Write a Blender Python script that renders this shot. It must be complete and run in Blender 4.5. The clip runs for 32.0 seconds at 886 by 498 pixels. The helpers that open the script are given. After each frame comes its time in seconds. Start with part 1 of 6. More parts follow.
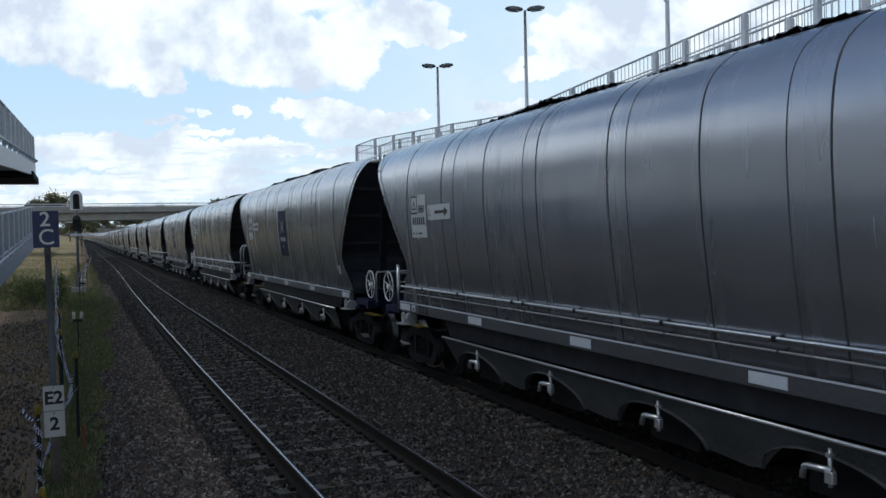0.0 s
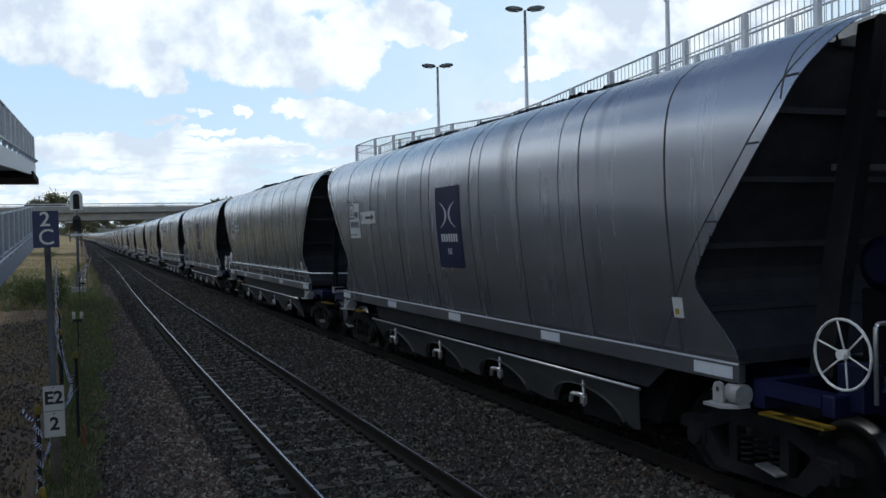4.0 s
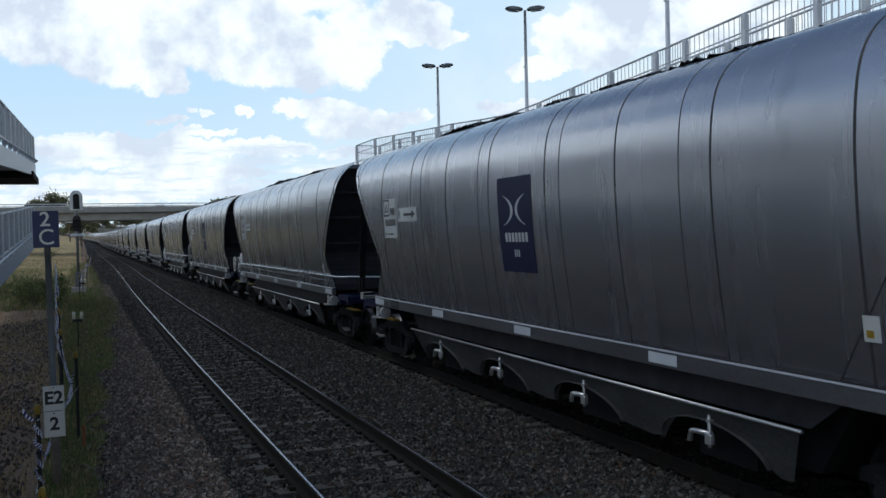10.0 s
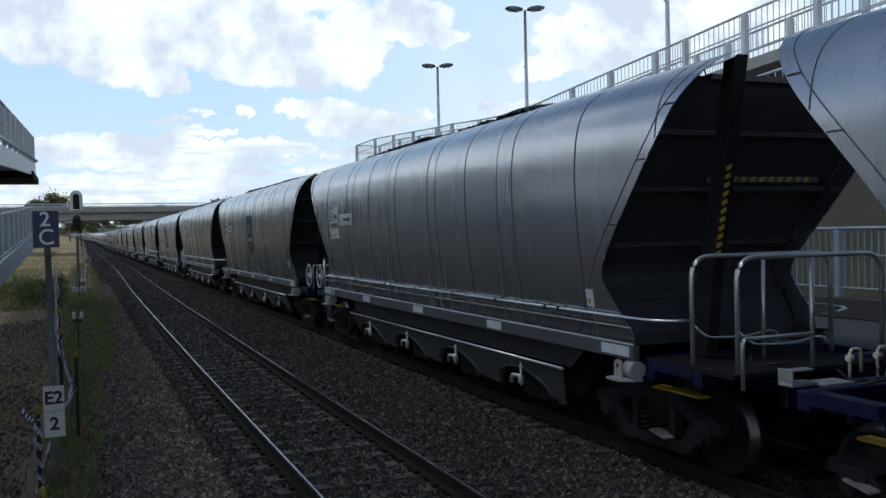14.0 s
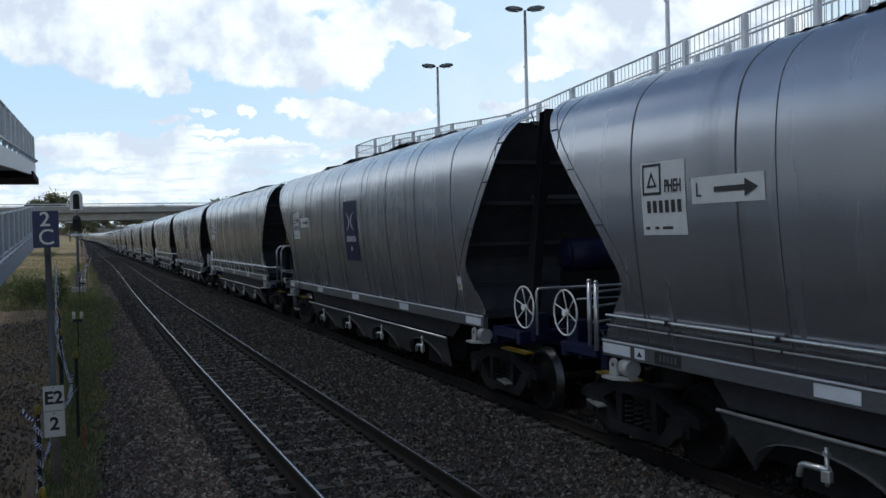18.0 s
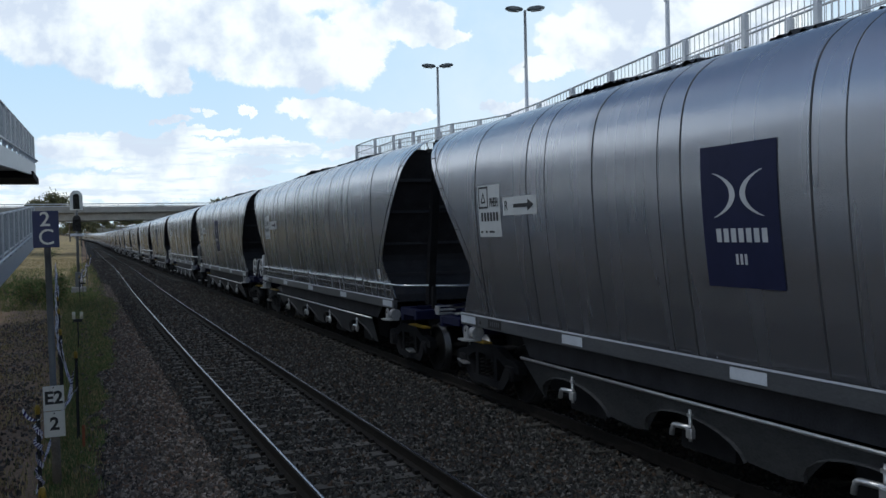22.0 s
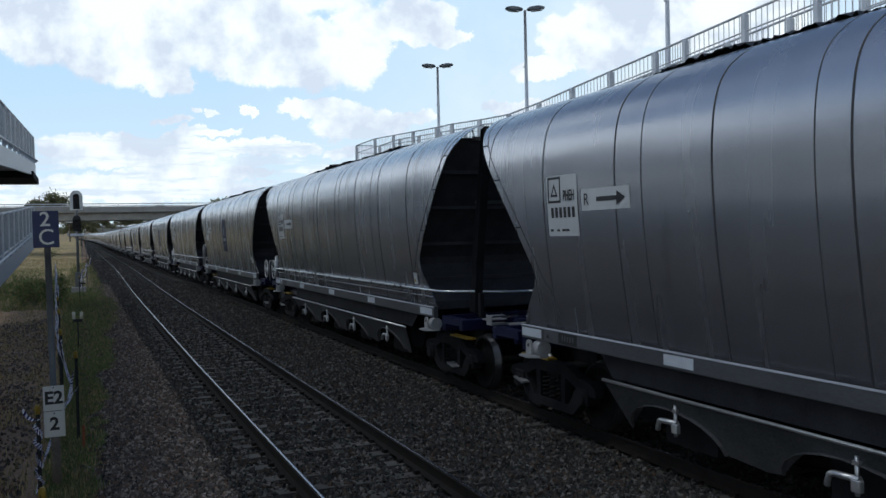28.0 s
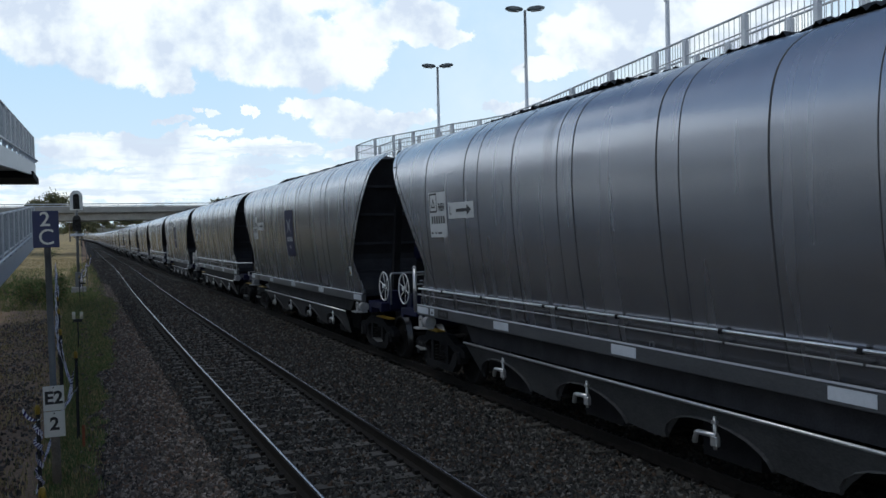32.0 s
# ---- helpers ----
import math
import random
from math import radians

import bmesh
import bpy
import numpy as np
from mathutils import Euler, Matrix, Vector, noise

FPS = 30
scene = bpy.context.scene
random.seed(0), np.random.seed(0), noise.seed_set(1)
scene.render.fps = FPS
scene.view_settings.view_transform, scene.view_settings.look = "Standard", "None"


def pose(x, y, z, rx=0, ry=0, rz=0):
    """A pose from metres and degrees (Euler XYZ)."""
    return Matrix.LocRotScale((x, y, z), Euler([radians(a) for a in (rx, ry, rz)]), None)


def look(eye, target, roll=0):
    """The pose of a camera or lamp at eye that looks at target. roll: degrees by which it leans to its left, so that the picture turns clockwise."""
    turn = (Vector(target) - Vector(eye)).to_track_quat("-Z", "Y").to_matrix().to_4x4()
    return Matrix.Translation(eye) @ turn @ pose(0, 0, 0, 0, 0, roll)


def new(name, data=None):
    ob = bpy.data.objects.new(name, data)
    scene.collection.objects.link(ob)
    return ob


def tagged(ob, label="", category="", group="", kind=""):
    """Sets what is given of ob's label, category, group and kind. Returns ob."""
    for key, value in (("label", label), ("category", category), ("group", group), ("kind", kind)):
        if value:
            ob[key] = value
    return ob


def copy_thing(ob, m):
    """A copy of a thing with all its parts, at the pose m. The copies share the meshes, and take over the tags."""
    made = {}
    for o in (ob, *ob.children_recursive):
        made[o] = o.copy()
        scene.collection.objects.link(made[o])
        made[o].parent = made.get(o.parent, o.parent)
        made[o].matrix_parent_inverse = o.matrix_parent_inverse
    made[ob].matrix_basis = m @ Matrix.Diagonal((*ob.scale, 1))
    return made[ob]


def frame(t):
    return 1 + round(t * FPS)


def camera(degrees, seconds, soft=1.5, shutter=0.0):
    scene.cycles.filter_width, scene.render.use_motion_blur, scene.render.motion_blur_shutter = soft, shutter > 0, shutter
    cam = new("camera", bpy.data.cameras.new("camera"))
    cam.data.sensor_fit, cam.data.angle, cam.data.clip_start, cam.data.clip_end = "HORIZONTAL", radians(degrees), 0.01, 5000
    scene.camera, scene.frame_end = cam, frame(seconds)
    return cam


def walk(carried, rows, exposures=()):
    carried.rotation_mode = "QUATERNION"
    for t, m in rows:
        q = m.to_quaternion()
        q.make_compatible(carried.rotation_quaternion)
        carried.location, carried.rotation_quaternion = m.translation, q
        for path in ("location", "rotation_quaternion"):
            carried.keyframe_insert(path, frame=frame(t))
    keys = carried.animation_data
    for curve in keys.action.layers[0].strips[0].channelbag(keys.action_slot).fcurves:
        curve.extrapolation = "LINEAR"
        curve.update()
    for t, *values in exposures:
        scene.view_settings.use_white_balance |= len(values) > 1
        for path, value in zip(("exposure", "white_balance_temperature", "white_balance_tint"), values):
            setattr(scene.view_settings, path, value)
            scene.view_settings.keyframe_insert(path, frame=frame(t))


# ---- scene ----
cam = camera(52.8, 32.0, soft=1.5)
EYE = (0.0, 0.0, 2.70)
AIM = (math.sin(radians(22.03)), math.cos(radians(22.03)), 2.70 - math.tan(radians(1.034)))
walk(cam, [(0.0, look(EYE, AIM, -1.3)), (32.0, look(EYE, AIM, -1.3))], [(0.0, 0.0, 6080, 3), (32.0, 0.0, 6080, 3)])

# ---------------------------------------------------------------- world and sun
SUN_AZ, SUN_EL = radians(-82), radians(62)      # azimuth from +Y towards +X
world = bpy.data.worlds.new("sky")
scene.world = world
world.use_nodes = True
wn, wl = world.node_tree.nodes, world.node_tree.links
wn.clear()
w_out = wn.new("ShaderNodeOutputWorld")
w_bg = wn.new("ShaderNodeBackground")
w_sky = wn.new("ShaderNodeTexSky")
w_sky.sky_type, w_sky.sun_disc = "NISHITA", False
w_sky.sun_elevation, w_sky.sun_rotation = SUN_EL, SUN_AZ
w_sky.air_density, w_sky.dust_density = 1.0, 1.2
# a broken cloud layer: dense towards the horizon, open blue overhead
w_co = wn.new("ShaderNodeTexCoord")
w_sep = wn.new("ShaderNodeSeparateXYZ")
wl.new(w_co.outputs["Generated"], w_sep.inputs["Vector"])
w_low = wn.new("ShaderNodeMath")
w_low.operation, w_low.inputs[1].default_value = "ADD", 0.16
wl.new(w_sep.outputs["Z"], w_low.inputs[0])
w_flat = wn.new("ShaderNodeVectorMath")
w_flat.operation = "DIVIDE"
w_div = wn.new("ShaderNodeCombineXYZ")
for k in "XYZ":
    wl.new(w_low.outputs[0], w_div.inputs[k])
wl.new(w_co.outputs["Generated"], w_flat.inputs[0])
wl.new(w_div.outputs["Vector"], w_flat.inputs[1])
w_noise = wn.new("ShaderNodeTexNoise")
w_noise.inputs["Scale"].default_value, w_noise.inputs["Detail"].default_value = 1.3, 6
wl.new(w_flat.outputs[0], w_noise.inputs["Vector"])
w_thin = wn.new("ShaderNodeMath")
w_thin.operation = "MULTIPLY_ADD"
w_thin.inputs[1].default_value = -0.80
wl.new(w_sep.outputs["Z"], w_thin.inputs[0])
wl.new(w_noise.outputs["Fac"], w_thin.inputs[2])
w_ramp = wn.new("ShaderNodeValToRGB")
w_ramp.color_ramp.elements[0].position, w_ramp.color_ramp.elements[1].position = 0.24, 0.32
wl.new(w_thin.outputs[0], w_ramp.inputs["Fac"])
w_mix = wn.new("ShaderNodeMix")
w_mix.data_type = "RGBA"
w_mix.inputs["B"].default_value = (13.2, 13.5, 14.0, 1)
wl.new(w_ramp.outputs["Color"], w_mix.inputs["Factor"])
wl.new(w_sky.outputs["Color"], w_mix.inputs["A"])
wl.new(w_mix.outputs["Result"], w_bg.inputs["Color"])
w_bg.inputs["Strength"].default_value = 0.092
wl.new(w_bg.outputs["Background"], w_out.inputs["Surface"])

sun = new("sun", bpy.data.lights.new("sun", "SUN"))
sun.data.energy, sun.data.angle, sun.data.color = 0.55, radians(8), (1.0, 0.97, 0.93)
SUN_DIR = Vector((math.sin(SUN_AZ) * math.cos(SUN_EL), math.cos(SUN_AZ) * math.cos(SUN_EL), math.sin(SUN_EL)))
sun.matrix_world = look(SUN_DIR * 400, (0, 0, 0))


# ---------------------------------------------------------------- materials
def nodes_of(name):
    m = bpy.data.materials.new(name)
    m.use_nodes = True
    t = m.node_tree
    return m, t, t.nodes["Principled BSDF"]


def put(t, kind, **values):
    n = t.nodes.new("ShaderNode" + kind)
    for key, v in values.items():
        n.inputs[key].default_value = v
    return n


def surf(name, dark, light, rough=0.7, metal=0.0, scale=6.0, fine=60.0, bump=0.25, stretch=(1, 1, 1), vary=0.0, depth=0.01, spec=0.5):
    """Two colours mixed by noise at two scales, with matching roughness and relief."""
    m, t, p = nodes_of(name)
    co = put(t, "TexCoord")
    mp = put(t, "Mapping", Scale=stretch)
    t.links.new(co.outputs["Object"], mp.inputs["Vector"])
    big = put(t, "TexNoise", Scale=scale, Detail=5.0, Roughness=0.6)
    small = put(t, "TexNoise", Scale=fine, Detail=4.0, Roughness=0.7)
    for n in (big, small):
        t.links.new(mp.outputs["Vector"], n.inputs["Vector"])
    add = t.nodes.new("ShaderNodeMath")
    add.operation = "MULTIPLY_ADD"
    add.inputs[1].default_value, add.inputs[2].default_value = 0.5, 0.0
    t.links.new(small.outputs["Fac"], add.inputs[0])
    half = t.nodes.new("ShaderNodeMath")
    half.operation = "MULTIPLY_ADD"
    half.inputs[1].default_value = 0.5
    t.links.new(big.outputs["Fac"], half.inputs[0])
    t.links.new(add.outputs[0], half.inputs[2])
    ramp = put(t, "ValToRGB")
    e = ramp.color_ramp.elements
    e[0].position, e[1].position = 0.34, 0.66
    e[0].color, e[1].color = (*dark, 1), (*light, 1)
    t.links.new(half.outputs[0], ramp.inputs["Fac"])
    colour = ramp.outputs["Color"]
    if vary:
        info = put(t, "ObjectInfo")
        mr = put(t, "MapRange")
        mr.inputs["To Min"].default_value, mr.inputs["To Max"].default_value = 1 - vary, 1 + vary
        t.links.new(info.outputs["Random"], mr.inputs["Value"])
        hsv = put(t, "HueSaturation")
        t.links.new(mr.outputs["Result"], hsv.inputs["Value"])
        t.links.new(colour, hsv.inputs["Color"])
        colour = hsv.outputs["Color"]
    t.links.new(colour, p.inputs["Base Color"])
    rr = put(t, "MapRange")
    rr.inputs["To Min"].default_value, rr.inputs["To Max"].default_value = max(0.05, rough - 0.1), min(1.0, rough + 0.1)
    t.links.new(small.outputs["Fac"], rr.inputs["Value"])
    t.links.new(rr.outputs["Result"], p.inputs["Roughness"])
    p.inputs["Metallic"].default_value = metal
    p.inputs["Specular IOR Level"].default_value = spec
    if bump:
        b = put(t, "Bump", Strength=bump, Distance=depth)
        t.links.new(small.outputs["Fac"], b.inputs["Height"])
        t.links.new(b.outputs["Normal"], p.inputs["Normal"])
    return m


def scattered(name, palette, rough=0.9):
    """Loose pieces joined in one mesh: each island takes its own colour."""
    m, t, p = nodes_of(name)
    geo = put(t, "NewGeometry")
    ramp = put(t, "ValToRGB")
    ramp.color_ramp.interpolation = "CONSTANT"
    e = ramp.color_ramp.elements
    e[0].color, e[1].color, e[1].position = (*palette[0], 1), (*palette[1], 1), 1 / len(palette)
    for i, c in enumerate(palette[2:]):
        n = e.new((i + 2) / len(palette))
        n.color = (*c, 1)
    t.links.new(geo.outputs["Random Per Island"], ramp.inputs["Fac"])
    t.links.new(ramp.outputs["Color"], p.inputs["Base Color"])
    p.inputs["Roughness"].default_value = rough
    p.inputs["Specular IOR Level"].default_value = 0.2
    return m


def body_metal():
    """Mill-finish aluminium: sheet by sheet tone, rain streaks, a few coal smears."""
    m, t, p = nodes_of("brushed_aluminium")
    co = put(t, "TexCoord")
    info = put(t, "ObjectInfo")
    shift = put(t, "CombineXYZ")
    far_off = t.nodes.new("ShaderNodeMath")
    far_off.operation = "MULTIPLY"
    far_off.inputs[1].default_value = 173.0
    t.links.new(info.outputs["Random"], far_off.inputs[0])
    for k in "XYZ":
        t.links.new(far_off.outputs[0], shift.inputs[k])
    own = t.nodes.new("ShaderNodeVectorMath")
    own.operation = "ADD"
    t.links.new(co.outputs["Object"], own.inputs[0])
    t.links.new(shift.outputs["Vector"], own.inputs[1])

    def layer(scale_xyz, scale, detail, rough):
        mp = put(t, "Mapping", Scale=scale_xyz)
        t.links.new(own.outputs[0], mp.inputs["Vector"])
        n = put(t, "TexNoise", Scale=scale, Detail=detail, Roughness=rough)
        t.links.new(mp.outputs["Vector"], n.inputs["Vector"])
        return n.outputs["Fac"]

    streak = layer((0.4, 1.7, 0.10), 2.0, 2.0, 0.5)
    smear = layer((0.3, 1.1, 0.22), 1.2, 4.0, 0.6)
    wave = layer((0.5, 0.30, 1.8), 1.3, 1.0, 0.4)
    ramp = put(t, "ValToRGB")
    e = ramp.color_ramp.elements
    e[0].position, e[1].position = 0.30, 0.70
    e[0].color, e[1].color = (0.42, 0.427, 0.47, 1), (0.45, 0.457, 0.50, 1)
    t.links.new(streak, ramp.inputs["Fac"])
    # each sheet between two seams has a tone of its own
    sep = put(t, "SeparateXYZ")
    t.links.new(own.outputs[0], sep.inputs["Vector"])
    cell = t.nodes.new("ShaderNodeMath")
    cell.operation = "SNAP"
    cell.inputs[1].default_value = 1.69
    t.links.new(sep.outputs["Y"], cell.inputs[0])
    wn1 = put(t, "TexWhiteNoise")
    wn1.noise_dimensions = "1D"
    t.links.new(cell.outputs[0], wn1.inputs["W"])
    mr = put(t, "MapRange")
    mr.inputs["To Min"].default_value, mr.inputs["To Max"].default_value = 0.95, 1.03
    t.links.new(wn1.outputs["Value"], mr.inputs["Value"])
    hsv = put(t, "HueSaturation")
    t.links.new(mr.outputs["Result"], hsv.inputs["Value"])
    t.links.new(ramp.outputs["Color"], hsv.inputs["Color"])
    cut = put(t, "MapRange")
    for key, v in (("From Min", 0.60), ("From Max", 0.78), ("To Min", 0.0), ("To Max", 0.55)):
        cut.inputs[key].default_value = v
    t.links.new(smear, cut.inputs["Value"])
    mix = put(t, "Mix")
    mix.data_type = "RGBA"
    mix.inputs["B"].default_value = (0.10, 0.10, 0.105, 1)
    t.links.new(cut.outputs["Result"], mix.inputs["Factor"])
    t.links.new(hsv.outputs["Color"], mix.inputs["A"])
    t.links.new(mix.outputs["Result"], p.inputs["Base Color"])
    p.inputs["Metallic"].default_value = 0.90
    rr = put(t, "MapRange")
    rr.inputs["To Min"].default_value, rr.inputs["To Max"].default_value = 0.25, 0.29
    t.links.new(streak, rr.inputs["Value"])
    t.links.new(rr.outputs["Result"], p.inputs["Roughness"])
    # the thin sheet is not quite flat
    b = put(t, "Bump", Strength=0.5, Distance=0.02)
    t.links.new(wave, b.inputs["Height"])
    t.links.new(b.outputs["Normal"], p.inputs["Normal"])
    return m


ALU = body_metal()
# dark grey puts the shading of the overlapped sheet joints into the ribs
SEAM = surf("shaded_seam", (0.026, 0.026, 0.029), (0.055, 0.055, 0.06), 0.6, 0.3, 3, 40, 0.1)
# pale grey paints in the skylight caught by the sill's upper edge
LIP = surf("sky_lit_sill_edge", (0.24, 0.245, 0.26), (0.38, 0.385, 0.41), 0.4, 0.3, 3, 40, 0.05, (1, 0.3, 1))
CAST = surf("pale_casting", (0.20, 0.20, 0.205), (0.34, 0.34, 0.345), 0.6, 0.1, 5, 60, 0.1)
STRAP = surf("dull_strap", (0.035, 0.035, 0.04), (0.07, 0.07, 0.078), 0.6, 0.3, 3, 40, 0.1)
SILL = surf("galvanised_sill", (0.082, 0.085, 0.094), (0.145, 0.15, 0.163), 0.45, 0.6, 2, 50, 0.15, (1, 0.3, 1), 0.08)
HOPPER = surf("dusty_hopper_steel", (0.036, 0.037, 0.039), (0.115, 0.115, 0.12), 0.6, 0.2, 2, 40, 0.2, (1, 0.5, 1), spec=0.25)
# coal dust plus the shade under and between wagons, as one near-black
DARKSTEEL = surf("dusty_shaded_steel", (0.006, 0.006, 0.007), (0.018, 0.018, 0.020), 0.8, 0.0, 3, 50, 0.3, spec=0.12)
# steel darkened for the shade between wagons and below the sill
SHADESTEEL = surf("shade_darkened_steel", (0.022, 0.022, 0.026), (0.052, 0.052, 0.060), 0.7, 0.0, 3, 40, 0.2, spec=0.2)
NAVY = surf("navy_paint", (0.003, 0.004, 0.022), (0.006, 0.008, 0.042), 0.5, 0.0, 3, 40, 0.1, spec=0.25)
PIPE = surf("galvanised_pipe", (0.42, 0.42, 0.43), (0.62, 0.62, 0.63), 0.32, 0.7, 5, 60, 0.05)
BRIGHTPIPE = surf("bright_pipe", (0.70, 0.70, 0.72), (0.84, 0.84, 0.86), 0.30, 0.95, 5, 60, 0.02)
WHITE = surf("white_paint", (0.55, 0.55, 0.54), (0.78, 0.78, 0.76), 0.5, 0.0, 5, 60, 0.05)
PLATE = surf("white_decal", (0.44, 0.45, 0.45), (0.54, 0.55, 0.55), 0.55, 0.0, 4, 60, 0.05)
REFLECT = surf("reflective_plate", (0.42, 0.45, 0.50), (0.54, 0.57, 0.62), 0.4, 0.0, 4, 60, 0.05)
INK = surf("black_ink", (0.010, 0.010, 0.011), (0.02, 0.02, 0.021), 0.6, 0, 5, 60, 0)
LOGO = surf("navy_decal", (0.008, 0.010, 0.036), (0.013, 0.016, 0.052), 0.6, 0, 4, 50, 0.05, spec=0.25)
LOGO_INK = surf("silver_decal", (0.40, 0.41, 0.43), (0.5, 0.51, 0.53), 0.45, 0, 4, 50, 0.0)
YELLOW = surf("yellow_paint", (0.22, 0.14, 0.01), (0.36, 0.235, 0.02), 0.55, 0, 6, 50, 0.1)
COAL = surf("coal", (0.006, 0.006, 0.006), (0.022, 0.022, 0.023), 0.6, 0, 6, 20, 0.6)
RUST = surf("rusty_steel", (0.008, 0.0068, 0.006), (0.020, 0.0165, 0.014), 0.85, 0.0, 6, 60, 0.3, spec=0.15)
RAILTOP = surf("polished_rail", (0.20, 0.19, 0.23), (0.30, 0.29, 0.33), 0.26, 0.9, 3, 60, 0.05, (1, 0.2, 1))
WHEEL = surf("wheel_steel", (0.006, 0.006, 0.007), (0.016, 0.015, 0.0145), 0.75, 0.0, 5, 50, 0.2, spec=0.15)
TREAD = surf("wheel_tread", (0.05, 0.05, 0.054), (0.10, 0.10, 0.10), 0.35, 0.9, 5, 50, 0.05)
# concrete darkened for the shade on the platform and its kerb
SHADED_CONCRETE = surf("shaded_platform_concrete", (0.04, 0.04, 0.041), (0.085, 0.083, 0.08), 0.9, 0, 1.5, 40, 0.4)
CONCRETE = surf("weathered_concrete", (0.22, 0.21, 0.195), (0.36, 0.35, 0.33), 0.85, 0, 0.8, 30, 0.3)
SLEEPER = surf("sleeper_concrete", (0.040, 0.036, 0.031), (0.080, 0.072, 0.062), 0.9, 0, 3, 40, 0.4, vary=0.25)
BALLAST = surf("ballast", (0.010, 0.010, 0.010), (0.045, 0.043, 0.041), 0.95, 0, 1.2, 22, 1.0, depth=0.05, spec=0.1)
STONE = scattered("ballast_stones", [(0.031, 0.030, 0.028), (0.048, 0.045, 0.043), (0.017, 0.018, 0.017), (0.077, 0.074, 0.067), (0.041, 0.036, 0.031), (0.065, 0.045, 0.033), (0.034, 0.033, 0.033), (0.129, 0.120, 0.111)])
DUSTY = scattered("dusty_stones", [(0.090, 0.076, 0.065), (0.135, 0.114, 0.095), (0.051, 0.045, 0.041), (0.213, 0.178, 0.150), (0.120, 0.089, 0.069), (0.159, 0.101, 0.072), (0.097, 0.084, 0.076), (0.288, 0.245, 0.212)])
SOIL = surf("dry_soil_and_grass", (0.17, 0.112, 0.072), (0.44, 0.285, 0.178), 0.95, 0, 0.35, 14, 0.8, depth=0.04)
# bright tan puts the sunlight on the far grass into its colour
SUNNY_STRAW = surf("dry_grass", (0.17, 0.14, 0.06), (0.62, 0.44, 0.20), 0.95, 0, 0.12, 4, 0.8, depth=0.05)
BANK = surf("olive_grass_bank", (0.034, 0.035, 0.022), (0.09, 0.083, 0.052), 0.95, 0, 0.5, 12, 0.8, depth=0.05)
TURF = surf("weedy_turf", (0.065, 0.075, 0.032), (0.19, 0.165, 0.09), 0.95, 0, 1.2, 25, 0.8, depth=0.03, spec=0.1)
GREEN = scattered("green_grass_blades", [(0.109, 0.156, 0.051), (0.143, 0.194, 0.071), (0.212, 0.223, 0.100), (0.083, 0.119, 0.047), (0.302, 0.253, 0.121)])
STRAWBLADE = scattered("straw_blades", [(0.345, 0.265, 0.127), (0.253, 0.196, 0.092), (0.437, 0.345, 0.172), (0.138, 0.127, 0.057)])
# leaf colours lightened to stand in for sun on the distant trees
LEAF = scattered("gum_leaves", [(0.12, 0.125, 0.062), (0.16, 0.16, 0.085), (0.085, 0.09, 0.046), (0.22, 0.20, 0.10)], 0.7)
BARK = surf("bark", (0.08, 0.065, 0.05), (0.2, 0.17, 0.14), 0.9, 0, 3, 30, 0.6)
GALV = surf("galvanised_rail", (0.42, 0.44, 0.48), (0.58, 0.60, 0.64), 0.45, 0.25, 4, 60, 0.1)
FENCEGREY = surf("grey_fence_paint", (0.31, 0.34, 0.385), (0.41, 0.445, 0.50), 0.45, 0.1, 4, 50, 0.1)
SCREEN = surf("dull_screen_slats", (0.15, 0.17, 0.20), (0.22, 0.245, 0.28), 0.5, 0.1, 4, 50, 0.1)
LAMPDARK = surf("lamp_housing", (0.07, 0.08, 0.09), (0.12, 0.13, 0.14), 0.45, 0.2, 5, 60, 0.05)
LENS = surf("lamp_lens", (0.5, 0.5, 0.5), (0.6, 0.6, 0.6), 0.2, 0, 5, 60, 0)
POLEGREY = surf("dull_pole", (0.10, 0.105, 0.11), (0.16, 0.165, 0.17), 0.55, 0.2, 5, 60, 0.1)
SIGNBLUE = surf("blue_sign", (0.010, 0.018, 0.075), (0.014, 0.024, 0.095), 0.4, 0, 4, 60, 0)
SIGNWHITE = surf("white_sign", (0.58, 0.57, 0.53), (0.70, 0.69, 0.65), 0.6, 0, 5, 60, 0.05)
BLACK = surf("black_paint", (0.008, 0.008, 0.009), (0.016, 0.016, 0.017), 0.6, 0, 5, 60, 0.05)
PURPLE = surf("tape_blue", (0.022, 0.016, 0.11), (0.04, 0.03, 0.16), 0.5, 0, 5, 60, 0)
TAPEWHITE = surf("tape_white", (0.6, 0.6, 0.64), (0.72, 0.72, 0.76), 0.5, 0, 5, 60, 0)
CREAM = surf("cream_plastic", (0.45, 0.43, 0.36), (0.58, 0.56, 0.48), 0.5, 0, 5, 60, 0)
ORANGE = surf("orange_marker", (0.20, 0.055, 0.02), (0.27, 0.08, 0.03), 0.6, 0, 5, 60, 0)
RED = surf("red_paint", (0.25, 0.02, 0.015), (0.35, 0.04, 0.03), 0.5, 0, 5, 60, 0)


# ---------------------------------------------------------------- mesh helpers
def mesh_of(name, bm, material, smooth=False):
    me = bpy.data.meshes.new(name)
    bm.normal_update()
    bm.to_mesh(me)
    bm.free()
    for m in (material if isinstance(material, (list, tuple)) else [material]):
        me.materials.append(m)
    if smooth:
        for f in me.polygons:
            f.use_smooth = True
    return me


def part(name, bm, material, parent=None, label="", at=None, smooth=False):
    ob = new(name, mesh_of(name, bm, material, smooth) if not isinstance(bm, bpy.types.Mesh) else bm)
    if parent is not None:
        ob.parent = parent
    if at is not None:
        ob.matrix_basis = at
    return tagged(ob, label) if label else ob


